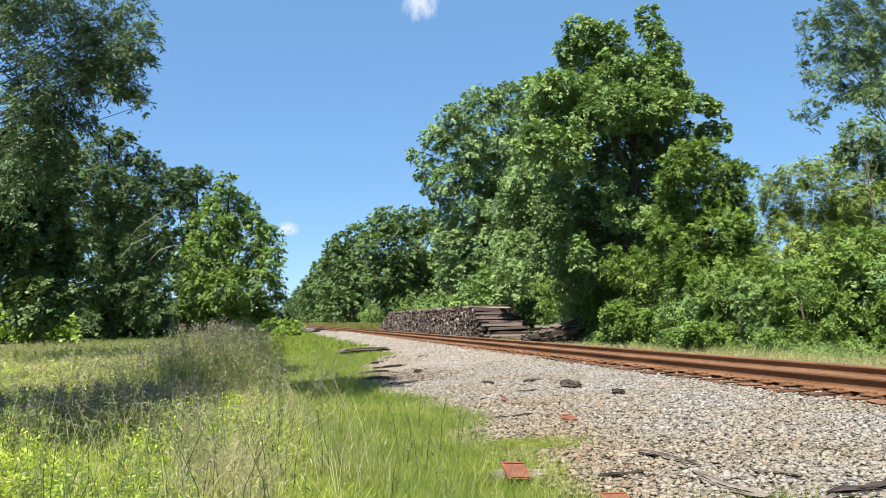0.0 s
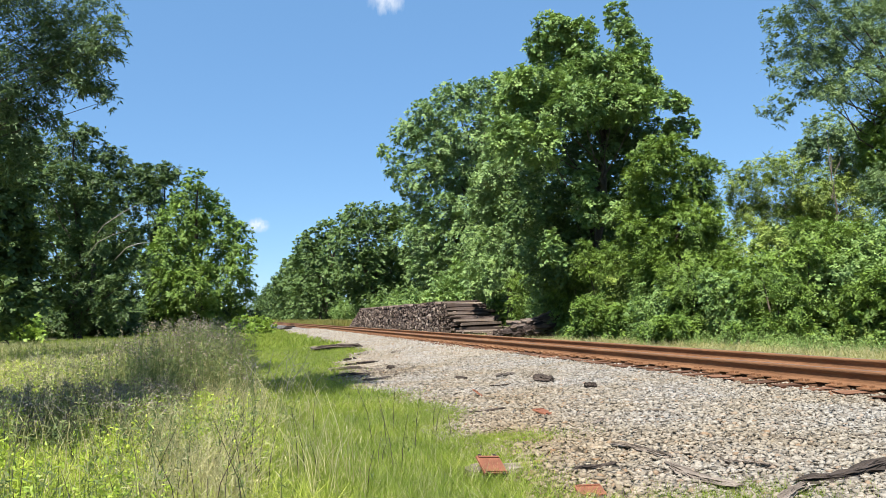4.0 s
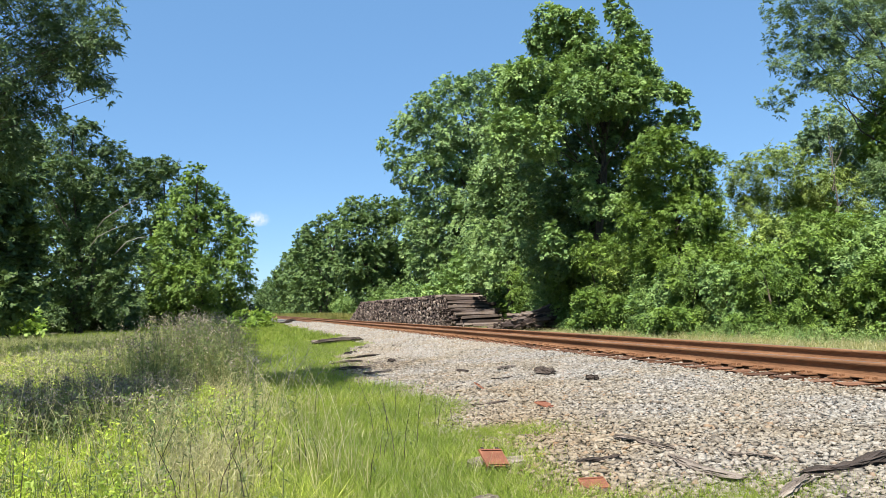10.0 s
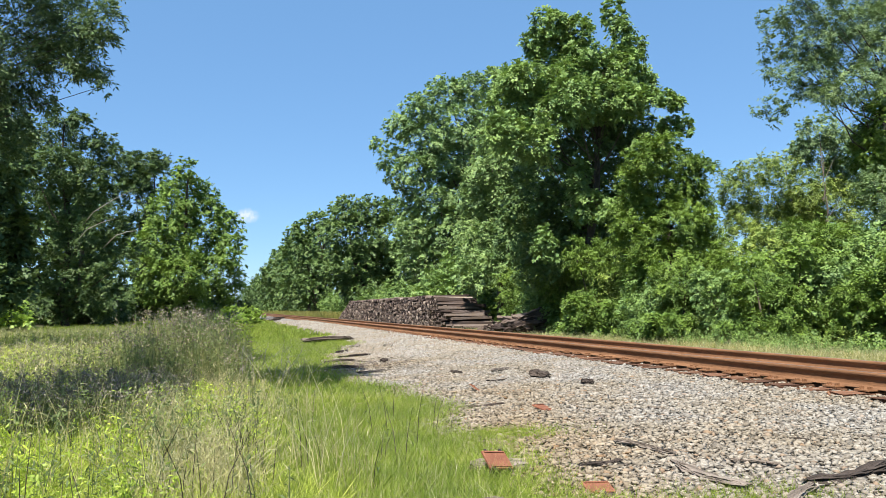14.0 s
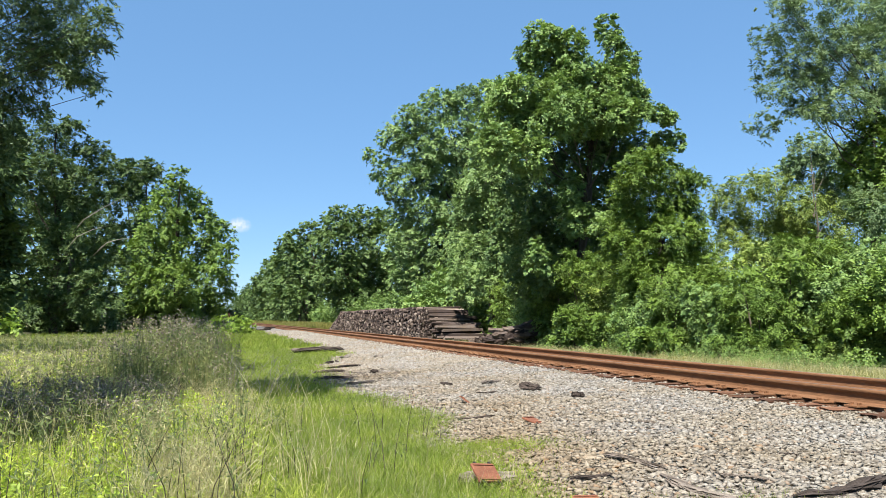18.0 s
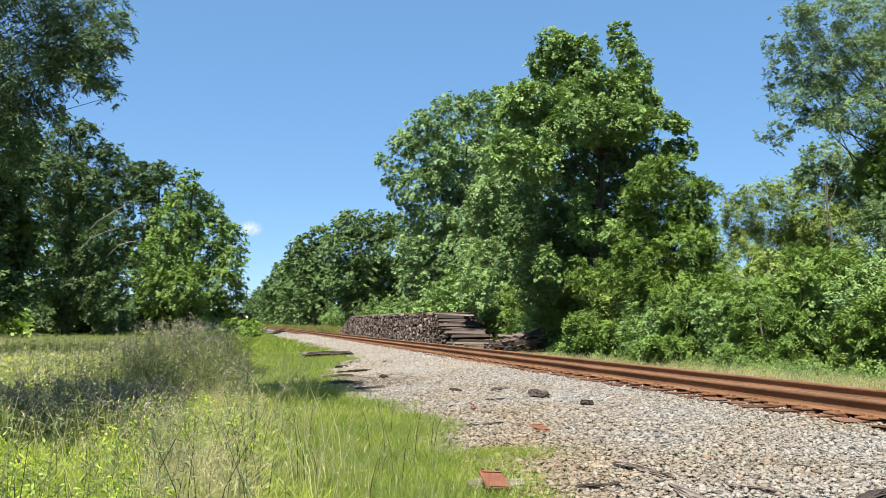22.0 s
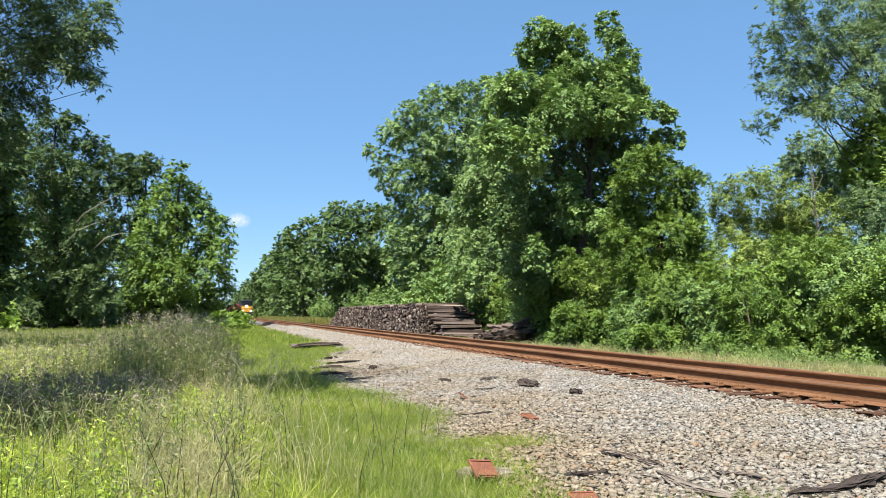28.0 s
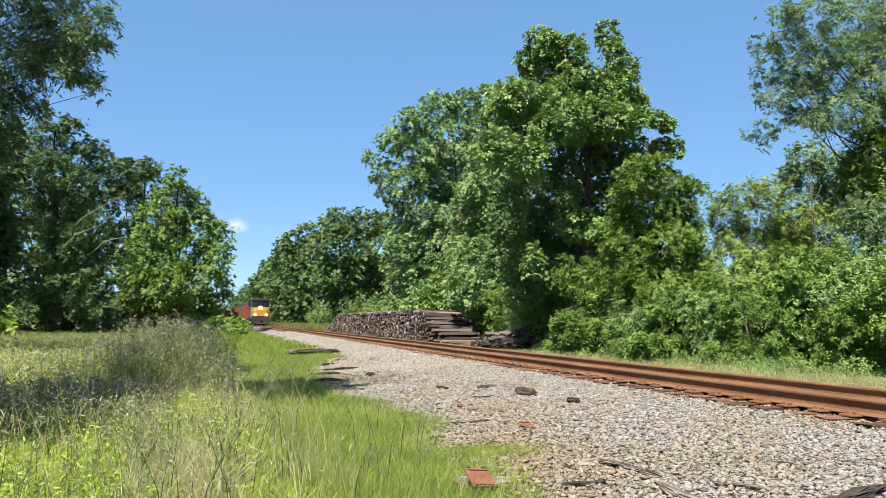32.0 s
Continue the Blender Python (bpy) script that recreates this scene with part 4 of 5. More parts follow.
PINE_ROOT = bpy.data.objects["pine_tree.001"]
for a, b in (((-9.6, 61.0, 8.6), (-6.9, 61.0, 10.4)), ((-10.0, 61.0, 7.3), (-8.0, 61.0, 8.2)), ((-8.0, 61.0, 6.9), (-6.4, 61.0, 7.3))):
    p, q = np.array(a) - np.array(PINE_ROOT.location), np.array(b) - np.array(PINE_ROOT.location)
    v, f = tube([p + np.array([-1.5, 4.5, -0.6]), p, (p + q) / 2 + np.array([0, 0, 0.1]), q], [0.05, 0.035, 0.028, 0.01], 6)
    link("dead_limb", smooth(from_arrays("dead_limb", v, f)), PALE_BARK, PINE_ROOT, "bleached dead limb")


# ---- stack of old ties ----
def put_pile():
    rng = random.Random(5)
    pile = tagged(new("tie_stack"), "long stack of weathered grey-brown railway ties beyond the track", "tie stack")
    shapes = []
    for k in range(6):
        bm = box(bmesh.new(), -1.3, 1.3, -0.09, 0.09, -0.072, 0.072, 0.012)
        for v in bm.verts:
            v.co += Vector((rng.uniform(-0.05, 0.05), rng.uniform(-0.02, 0.02), rng.uniform(-0.02, 0.02)))
        me = bpy.data.meshes.new("stacked_tie")
        bm.to_mesh(me)
        bm.free()
        shapes.append(me)
    V, F, count = [], [], 0
    for row in range(13):
        y, end = 42.9 + row * 0.36 + rng.uniform(-0.3, 0.8), 92 - row * 0.75
        while y < end:
            if row > 10 and rng.random() < 0.25 + 0.25 * math.sin(y * 1.3):
                y += rng.uniform(0.2, 0.7)
            m = pose(14.35 + (rng.uniform(-0.05, 0.05) * (3 if rng.random() < 0.12 else 1) if y > 46.5 else rng.uniform(-0.4, 0.4)), y, 0.06 + row * 0.168 + rng.uniform(-0.06, 0.06), rng.uniform(-80, 80), rng.uniform(-2, 2), rng.uniform(-2.5, 2.5) * (2 if y < 47 else 1))
            if y < 49.2:
                link("stacked_tie", shapes[count % 6], OLD_TIE, pile, m=m)
            else:
                o, wide, high = len(V), rng.uniform(0.06, 0.095), rng.uniform(0.05, 0.085)
                V += [tuple(m @ Vector((sx * 1.3, sy * wide, sz * high))) for sx in (-1, 1) for sy in (-1, 1) for sz in (-1, 1)]
                F += [(o, o + 1, o + 3, o + 2), (o + 4, o + 6, o + 7, o + 5), (o, o + 4, o + 5, o + 1), (o + 2, o + 3, o + 7, o + 6), (o + 1, o + 5, o + 7, o + 3)]
            count += 1
            y += rng.uniform(0.17, 0.27)
    tagged(link("stacked_tie_rest", from_arrays("stacked_tie_rest", V, F), OLD_TIE, pile), kind="stuff")


put_pile()


# ---- grass and weeds ----
def blades(rng, X, Y, height, width, lean=0.45):
    k = len(X)
    Z = ground_z(X, Y) - 0.01
    h = height * rng.uniform(0.5, 1.4, k)
    th = rng.uniform(0, 6.28, k)
    w = width * rng.uniform(0.7, 1.3, k) * 0.5
    lx, ly = rng.normal(size=k) * lean * h, rng.normal(size=k) * lean * h
    dx, dy = np.cos(th) * w, np.sin(th) * w
    V = np.stack([np.stack([X - dx, Y - dy, Z], 1), np.stack([X + dx, Y + dy, Z], 1), np.stack([X + lx, Y + ly, Z + h], 1)], 1).reshape(-1, 3)
    return V, np.arange(3 * k).reshape(k, 3)


def edge_x(y):
    return 2.25 + 0.2 * np.sin(y * 0.8) + 0.15 * np.sin(y * 2.3 + 1) + 1.95 * step(y, 16.5, 27)


def put_grass():
    rng = np.random.default_rng(3)
    y = rng.uniform(3.2, 9.5, 210000)
    x = rng.uniform(-4, 3.0, len(y))
    keep = (x < edge_x(y) + rng.normal(size=len(x)) * 0.15) & (x > -0.9 - 0.28 * y)
    V, F = blades(rng, x[keep], y[keep], 0.085, 0.006, 0.7)
    tagged(link("verge_grass", from_arrays("verge_grass", V, F), GRASS), "short bright green grass on the verge", "grass", kind="stuff")
    y = rng.uniform(3.2, 10, 16000)
    x = rng.uniform(-4, 2.4, len(y))
    keep = (x < edge_x(y)) & (x > -0.9 - 0.28 * y)
    V, F = blades(rng, x[keep], y[keep], 0.13, 0.0035)
    tagged(link("dry_grass", from_arrays("dry_grass", V, F), STRAW), "dry yellow blades in the verge grass", "grass", kind="stuff")
    y = rng.uniform(-9, 3.4, 90000)
    x = rng.uniform(-9, 2.6, len(y))
    keep = x < edge_x(y) + rng.normal(size=len(x)) * 0.15
    V, F = blades(rng, x[keep], y[keep], 0.13, 0.018, 0.6)
    tagged(link("verge_grass", from_arrays("verge_grass", V, F), GRASS), "green grass on the verge where one stands", "grass", kind="stuff")
    n = 9000
    x, y = np.concatenate([rng.normal(2.35, 0.28, n), rng.normal(2.75, 0.35, n)]), np.concatenate([rng.normal(6.4, 0.18, n), rng.normal(3.75, 0.22, n)])
    V, F = blades(rng, x, y, 0.06, 0.005)
    tagged(link("low_grass", from_arrays("low_grass", V, F), GRASS), "low tufts of grass growing into the ballast", "grass", kind="stuff")
    y = 9 + 24 * rng.uniform(0, 1, 150000) ** 1.4
    x = rng.uniform(-9, 4.5, len(y))
    keep = (x < edge_x(y) + rng.normal(size=len(x)) * 0.2) & (x > -0.9 - 0.28 * y)
    V, F = blades(rng, x[keep], y[keep], 0.1, 0.011, 0.7)
    tagged(link("verge_grass", from_arrays("verge_grass", V, F), GRASS), "green grass further along the verge", "grass", kind="stuff")
    y = 33 + 60 * rng.uniform(0, 1, 50000) ** 1.3
    x = rng.uniform(-14, 4.5, len(y))
    keep = x < edge_x(y)
    V, F = blades(rng, x[keep], y[keep], 0.16, 0.05)
    tagged(link("verge_grass", from_arrays("verge_grass", V, F), GRASS), "distant sunlit grass", "grass", kind="stuff")
    y = 8 + 90 * rng.uniform(0, 1, 60000) ** 1.5
    x = rng.uniform(11.2, 17.5, len(y))
    ok = (y < 42) | (x > 13.0) | (y > 94)
    V, F = blades(rng, x[ok], y[ok], 0.17, 0.018, 0.6)
    tagged(link("far_verge_grass", from_arrays("far_verge_grass", V, F), VERGE), "long grass between the track and the wood", "grass", kind="stuff")
    y = 96 + 240 * rng.uniform(0, 1, 30000) ** 1.3
    x = rng.uniform(11.0, 14.8, len(y))
    V, F = blades(rng, x, y, 0.9, 0.09, 0.25)
    tagged(link("tall_grass", from_arrays("tall_grass", V, F), VERGE), "tall sunlit grass along the distant line", "grass", kind="stuff")
    y = 8 + 80 * rng.uniform(0, 1, 45000) ** 1.5
    x = rng.uniform(11.5, 17.5, len(y))
    ok = (y < 42) | (x > 13.0) | (y > 94)
    V, F = blades(rng, x[ok], y[ok], 0.27, 0.009, 0.45)
    tagged(link("far_verge_straw", from_arrays("far_verge_straw", V, F), STRAW), "dry straw-coloured grass between the track and the wood", "grass", kind="stuff")


put_grass()


def stems(rng, X, Y, low, high, lean, thick, grown=None):
    """Thin three-sided stalks: their mesh arrays, feet, tops and heights."""
    V, F, tops, feet = [], [], [], []
    for k, (a, b) in enumerate(zip(X, Y)):
        z = float(ground_z(a, b)) - 0.03
        h = rng.uniform(low, high) * (1 if grown is None else grown[k])
        d = rng.normal(size=2) * lean * h
        foot, top = np.array([a, b, z]), np.array([a + d[0], b + d[1], z + h])
        mid = (foot + top) / 2 + np.array([-d[0] * 0.2, -d[1] * 0.2, h * 0.04])
        v, f = tube([foot, mid, top], [thick, thick * 0.8, thick * 0.35], 3)
        V.append(v), F.append(f + 9 * k)
        feet.append(foot), tops.append(top)
    return np.concatenate(V), np.concatenate(F), np.array(feet), np.array(tops)


def along(rng, feet, tops, per, lo=0.12, hi=1.0):
    q = rng.uniform(lo, hi, (len(feet) * per, 1))
    return np.repeat(feet, per, 0) * (1 - q) + np.repeat(tops, per, 0) * q


def weed_patch(rng, X, Y, low, high, lean, thick, stalk, leaf, per, size, head=0, what="", where="", grown=None):
    V, F, feet, tops = stems(rng, X, Y, low, high, lean, thick, grown)
    tagged(link("weed_stalks", from_arrays("weed_stalks", V, F), stalk), "thin " + what + " stalks " + where, "weeds", kind="stuff")
    if per:
        C = along(rng, feet, tops, per)
        V, F = leaf_faces(rng, C, unit(rng.normal(size=C.shape) * np.array([1, 1, 0.3])), 1, 0.02, size[0], size[1], -0.5)
        tagged(link("weed_leaves", from_arrays("weed_leaves", V, F), leaf), "narrow " + what + " leaves " + where, "weeds", kind="stuff")
    if head:
        V, F = leaf_faces(rng, tops, unit(rng.normal(size=tops.shape)), head, 0.028, 0.026, 0.016, -0.3)
        tagged(link("weed_seed_heads", from_arrays("weed_seed_heads", V, F), SEED), "greyish purple seed heads " + where, "weeds", kind="stuff")


def scatter(rng, n, x0, x1, y0, y1, keep):
    X, Y = rng.uniform(x0, x1, n), rng.uniform(y0, y1, n)
    k = keep(X, Y) & (X > -1.0 - 0.3 * Y)
    return X[k], Y[k]


def put_weeds():
    rng = np.random.default_rng(6)
    clump = lambda x, y: np.sin(2.3 * x + 1.1 * y) + np.sin(3.1 * y - 1.7 * x + 1) + 0.6 * np.sin(6.1 * x + 4.3 * y)
    chance = np.random.default_rng(61)
    X, Y = scatter(rng, 9000, -2.6, 0.7, 9.5, 14.4, lambda x, y: chance.uniform(0, 1, len(x)) < np.clip((0.25 + 0.22 * np.sin(2.1 * y) - x) * 1.5, 0, 1) * np.clip((x / y + 0.15 + 0.03 * np.sin(y * 5)) * 9, 0.03, 1) * (0.55 + 0.45 * np.sin(4 * x + 2.5 * y)))
    grown = np.clip(0.93 + 0.14 * clump(X * 1.3, Y) + 0.25 * np.sin(2.2 * X + 2.6) - 0.5 * np.clip(X + 0.1, 0, 1), 0.35, 1.08)
    weed_patch(rng, X[::3], Y[::3], 0.6, 1.15, 0.07, 0.0036, WEED, WEED, 20, (0.07, 0.011), 9, "grey-green weed", "standing tall on the verge", grown[::3])
    weed_patch(rng, np.delete(X, np.s_[::3]), np.delete(Y, np.s_[::3]), 0.45, 1.1, 0.08, 0.0042, WEED_DARK, WEED_DARK, 20, (0.07, 0.011), 6, "dark grey-green weed", "standing tall on the verge", np.delete(grown, np.s_[::3]))
    X, Y = scatter(rng, 1700, -4.6, -0.5, 7.0, 10.2, lambda x, y: (x < -0.5) & (clump(x, y) > -0.7))
    weed_patch(rng, X, Y, 0.22, 0.52, 0.2, 0.0036, WEED_DARK, WEED, 16, (0.06, 0.014), 14, "grey seeding weed", "lower down the verge")
    X, Y = scatter(rng, 3000, -9, -0.3, 12.8, 27, lambda x, y: x < -0.3)
    grown = np.where(X / Y > -0.12, 1.0, 0.5 + 0.15 * clump(X, Y * 0.5)).clip(0.3, 1)
    weed_patch(rng, X[::2], Y[::2], 0.25, 0.65, 0.15, 0.005, STRAW, STRAW, 11, (0.1, 0.016), 8, "sunlit dry weed", "behind the tall weeds", grown[::2])
    weed_patch(rng, X[1::2], Y[1::2], 0.25, 0.6, 0.15, 0.005, STRAW, WEED_GREEN, 11, (0.1, 0.018), 0, "sunlit green weed", "behind the tall weeds", grown[1::2])
    X, Y = scatter(rng, 2600, -4, 0.3, 4.0, 8.4, lambda x, y: (x < 0.1 - 0.35 * np.sin(y * 2)) & (clump(x, y) > 0.1))
    weed_patch(rng, X, Y, 0.18, 0.5, 0.2, 0.0032, WEED_GREEN, FRESH, 34, (0.036, 0.011), 0, "bright green weed", "in the foreground")
    X, Y = scatter(rng, 750, -4, 0.6, 4.2, 8.8, lambda x, y: (clump(y, x) > 0.4) | (np.hypot((x + 0.85) / 0.5, (y - 4.7) / 0.6) < 1))
    weed_patch(rng, X, Y, 0.3, 0.62, 0.15, 0.0036, WEED_DARK, WEED_DARK, 26, (0.05, 0.011), 0, "dark green weed", "among the bright ones")
    X, Y = scatter(rng, 1500, -3.8, 1.0, 4.3, 10.5, lambda x, y: (x < 0.9) & (clump(y, x) > -0.2))
    weed_patch(rng, X, Y, 0.25, 0.66, 0.25, 0.0026, STRAW, STRAW, 7, (0.055, 0.004), 0, "dry straw-coloured weed", "among the green")
    X, Y = scatter(rng, 3800, -1.1, 0.6, 4.4, 10.2, lambda x, y: np.abs(x / y + 0.035) < 0.055 + 0.02 * np.sin(y * 3))
    weed_patch(rng, X, Y, 0.15, 0.5, 0.5, 0.0026, STRAW, STRAW, 8, (0.075, 0.0035), 0, "dead pale straw", "in a tangle")
    X, Y = scatter(rng, 34, -3.4, 1.2, 6.5, 11.5, lambda x, y: x < 0.9)
    weed_patch(rng, X, Y, 0.4, 0.8, 0.3, 0.0038, STRAW, STRAW, 3, (0.07, 0.005), 0, "long bleached", "arching over the weeds")
    X, Y = scatter(rng, 700, -4, 2.0, 4.0, 9, lambda x, y: ((x < 0.3) | (np.sin(9 * x + 5 * y) > 0.93)) & (clump(x, -y) > -0.2))
    weed_patch(rng, X, Y, 0.25, 0.6, 0.22, 0.0034, BARK, WEED_DARK, 9, (0.04, 0.01), 0, "brown weed", "rising from the grass")
    X, Y = scatter(rng, 2600, -14, 0.5, 26, 50, lambda x, y: x < 0.2)
    weed_patch(rng, X, Y, 0.2, 0.5, 0.2, 0.008, STRAW, WEED, 8, (0.13, 0.025), 0, "pale weed", "in the far meadow")
    Y = rng.uniform(17, 36, 1500)
    X = 16.3 + rng.normal(size=1500) * 0.4 + 1.2 * np.sin(Y * 0.9) * 0.3 - 0.05 * (Y - 24)
    weed_patch(rng, X + 0.3, Y, 0.15, 0.6, 0.2, 0.005, WEED, LEAF_BROAD, 16, (0.075, 0.026), 0, "leafy green weed", "at the foot of the wood")
    X, Y = scatter(rng, 60000, -4.5, 0.8, 4.0, 11, lambda x, y: x < 0.5 + 0.2 * np.sin(y * 3) - 1.1 * chance.uniform(0, 1, len(x)) ** 2)
    V, F = blades(rng, X, Y, 0.16, 0.0065, 0.6)
    tagged(link("meadow_grass", from_arrays("meadow_grass", V, F), WEED_GREEN), "yellow-green grass among the weeds", "grass", kind="stuff")
    # a dead twiggy bush at the end of the tall weeds
    V, F, o = [], [], 0
    r = random.Random(17)
    for k in range(38):
        a, b = 0.35 + r.uniform(-0.55, 0.75), 12.2 + r.uniform(-0.7, 0.7)
        z = float(ground_z(a, b)) - 0.03
        p = [np.array([a, b, z])]
        d = np.array([r.uniform(-0.5, 0.7), r.uniform(-0.4, 0.4), 1.0])
        h = r.uniform(0.25, 0.75)
        for q in (0.35, 0.7, 1.0):
            p.append(np.array([a, b, z]) + d * h * q + np.array([r.uniform(-0.05, 0.05), r.uniform(-0.05, 0.05), 0]))
        v, f = tube(p, [0.005, 0.004, 0.003, 0.0015], 4)
        V.append(v), F.append(f + o)
        o += len(v)
        for _ in range(2):
            e = p[2] + np.array([r.uniform(-0.2, 0.25), r.uniform(-0.15, 0.15), r.uniform(0.03, 0.2)])
            v, f = tube([p[2], (p[2] + e) / 2 + np.array([0, 0, 0.02]), e], [0.003, 0.002, 0.001], 4)
            V.append(v), F.append(f + o)
            o += len(v)
    tagged(link("dead_twigs", from_arrays("dead_twigs", np.concatenate(V), np.concatenate(F)), PALE_BARK), "bleached dead twigs beside the tall weeds", "twigs", kind="stuff")


put_weeds()


# ---- ballast ----
def put_ballast():
    rng = np.random.default_rng(9)
    chip = np.array([(1, 0.2, 0.1), (-1, -0.15, 0.1), (0.1, 1, -0.1), (-0.1, -1, 0.1), (0.25, 0.1, 0.9), (-0.2, 0, -0.9)], float) * 1.2
    faces = np.array([(0, 2, 4), (2, 1, 4), (1, 3, 4), (3, 0, 4), (2, 0, 5), (1, 2, 5), (3, 1, 5), (0, 3, 5)])
    n = 118000
    y = 2.5 + 17 * rng.uniform(0, 1, n) ** 1.35
    x = rng.uniform(1.8, 7.0, n)
    keep = (x > edge_x(y) - rng.uniform(-0.25, 0.3, n)) & (y > 2.6 + 0.1 * x) & ((x < 6.5) | (rng.uniform(0, 1, n) < 0.5))
    keep &= (np.hypot((x - 3.0) / 1.1, (y - 16.4) / 2.4) > 1) | (rng.uniform(0, 1, n) < 0.4)
    x, y = x[keep], y[keep]
    k = len(x)
    size = (rng.uniform(0.012, 0.027, k) * (1 + 0.008 * y))[:, None, None] * np.clip(rng.normal(1, 0.38, (k, 1, 3)), 0.45, 1.8)
    P = (chip[None] + rng.normal(size=(k, 6, 3)) * 0.24) * size
    q = unit(rng.normal(size=(k, 4)))
    w, a, b, c = q.T
    R = np.stack([1 - 2 * (b * b + c * c), 2 * (a * b - c * w), 2 * (a * c + b * w), 2 * (a * b + c * w), 1 - 2 * (a * a + c * c), 2 * (b * c - a * w), 2 * (a * c - b * w), 2 * (b * c + a * w), 1 - 2 * (a * a + b * b)], 1).reshape(k, 3, 3)
    P = np.einsum("kij,kvj->kvi", R, P) * np.array([1.1, 1.1, 0.55])
    at = np.stack([x, y, ground_z(x, y) + 0.004 + rng.uniform(-0.008, 0.022, k)], 1)
    n = 38000
    fx, fy = rng.uniform(2.2, 6.75, n), 18 + 50 * rng.uniform(0, 1, n) ** 1.6
    ok = fx > edge_x(fy) + rng.uniform(-0.2, 0.4, n)
    fx, fy = fx[ok], fy[ok]
    far = (chip[None] + rng.normal(size=(len(fx), 6, 3)) * 0.3) * (0.014 + 0.0008 * fy)[:, None, None] * np.clip(rng.normal(1, 0.3, (len(fx), 1, 3)), 0.5, 1.6)
    far += np.stack([fx, fy, ground_z(fx, fy) + 0.008], 1)[:, None]
    bx, by = rng.uniform(2.3, 6.7, 26000), rng.uniform(-9, 2.9, 26000)
    back = (chip[None] + rng.normal(size=(len(bx), 6, 3)) * 0.3) * 0.024 * np.clip(rng.normal(1, 0.3, (len(bx), 1, 3)), 0.5, 1.6)
    back += np.stack([bx, by, ground_z(bx, by) + 0.008], 1)[:, None]
    far = np.concatenate([far, back])
    near = np.argsort(np.hypot(x - 3.2, (y - 3.9) * 1.2))[:280]
    rest = np.ones(k, bool)
    rest[near] = False
    Q = np.concatenate([(P + at[:, None])[rest], far])
    F = (np.arange(len(Q))[:, None, None] * 6 + faces[None]).reshape(-1, 3)
    bed = tagged(link("ballast", from_arrays("ballast", Q.reshape(-1, 3), F), STONE), "pale grey and cream crushed stone ballast", "ballast", kind="stuff")
    shapes = [from_arrays("stone", P[i], faces) for i in near[:40]]
    for j, i in enumerate(near):
        link("stone", shapes[j % 40], STONE, bed, m=pose(*at[i], 0, 0, 37 * j % 360))


put_ballast()
# ---- broken wood and iron on the ballast ----
GREY_WOOD = surface("bleached_splintered_wood", [(0.25, (0.058, 0.045, 0.035)), (0.5, (0.152, 0.123, 0.099)), (0.75, (0.292, 0.246, 0.204))], 9, 60, 0.95, 0, 1.0, (0.12, 1, 1), 0.3)
DARK_WOOD = surface("black_rotten_wood", [(0.3, (0.019, 0.015, 0.011)), (0.7, (0.098, 0.075, 0.062))], 9, 60, 0.95, 0, 1.0, (0.12, 1, 1), 0.3)


def splinter(label, a, b, width, thick, material, seed, name="wood_splinter", lift=0.0, rug=1.0):
    """A split length of old tie lying from a to b: ragged ends, furrowed faces."""
    r = random.Random(seed)
    A, B = Vector((a[0], a[1], float(ground_z(*a)))), Vector((b[0], b[1], float(ground_z(*b))))
    d = B - A
    bm = bmesh.new()
    n, sides = 12, 20
    lo = [r.uniform(0, 0.22) * d.length * r.choice((0.3, 1)) for _ in range(sides)]
    hi = [(1 - r.uniform(0, 0.26) * r.choice((0.3, 1))) * d.length for _ in range(sides)]
    fur = [r.uniform(0.78, 1.2) for j in range(sides)]
    lump = [1 + rug * r.uniform(-0.25, 0.2) for _ in range(n + 1)]
    rings = []
    for i in range(n + 1):
        ring = []
        for j in range(sides):
            x = lo[j] + (hi[j] - lo[j]) * i / n
            u, th = x / d.length, 2 * math.pi * j / sides
            k = fur[j] * lump[i] * (1 + rug * r.uniform(-0.3, 0.25)) * (0.4 if i in (0, n) else 1.0)
            ring.append(bm.verts.new((x, math.cos(th) * width / 2 * k + 0.045 * d.length * math.sin(u * 3.6 + seed), math.sin(th) * thick / 2 * k + 0.012 * d.length * math.sin(u * 6 + seed))))
        rings.append(ring)
    for p, q in zip(rings, rings[1:]):
        for j in range(sides):
            bm.faces.new((p[j], p[(j + 1) % sides], q[(j + 1) % sides], q[j]))
    bm.faces.new(rings[0][::-1])
    bm.faces.new(rings[-1])
    m = Matrix.Translation(A + Vector((0, 0, thick * 0.3 + 0.03 + lift))) @ d.to_track_quat("X", "Z").to_matrix().to_4x4()
    ob = part(name, bm, material, m=m)
    return tagged(ob, label, "wood scrap", "wood scraps along the ballast")


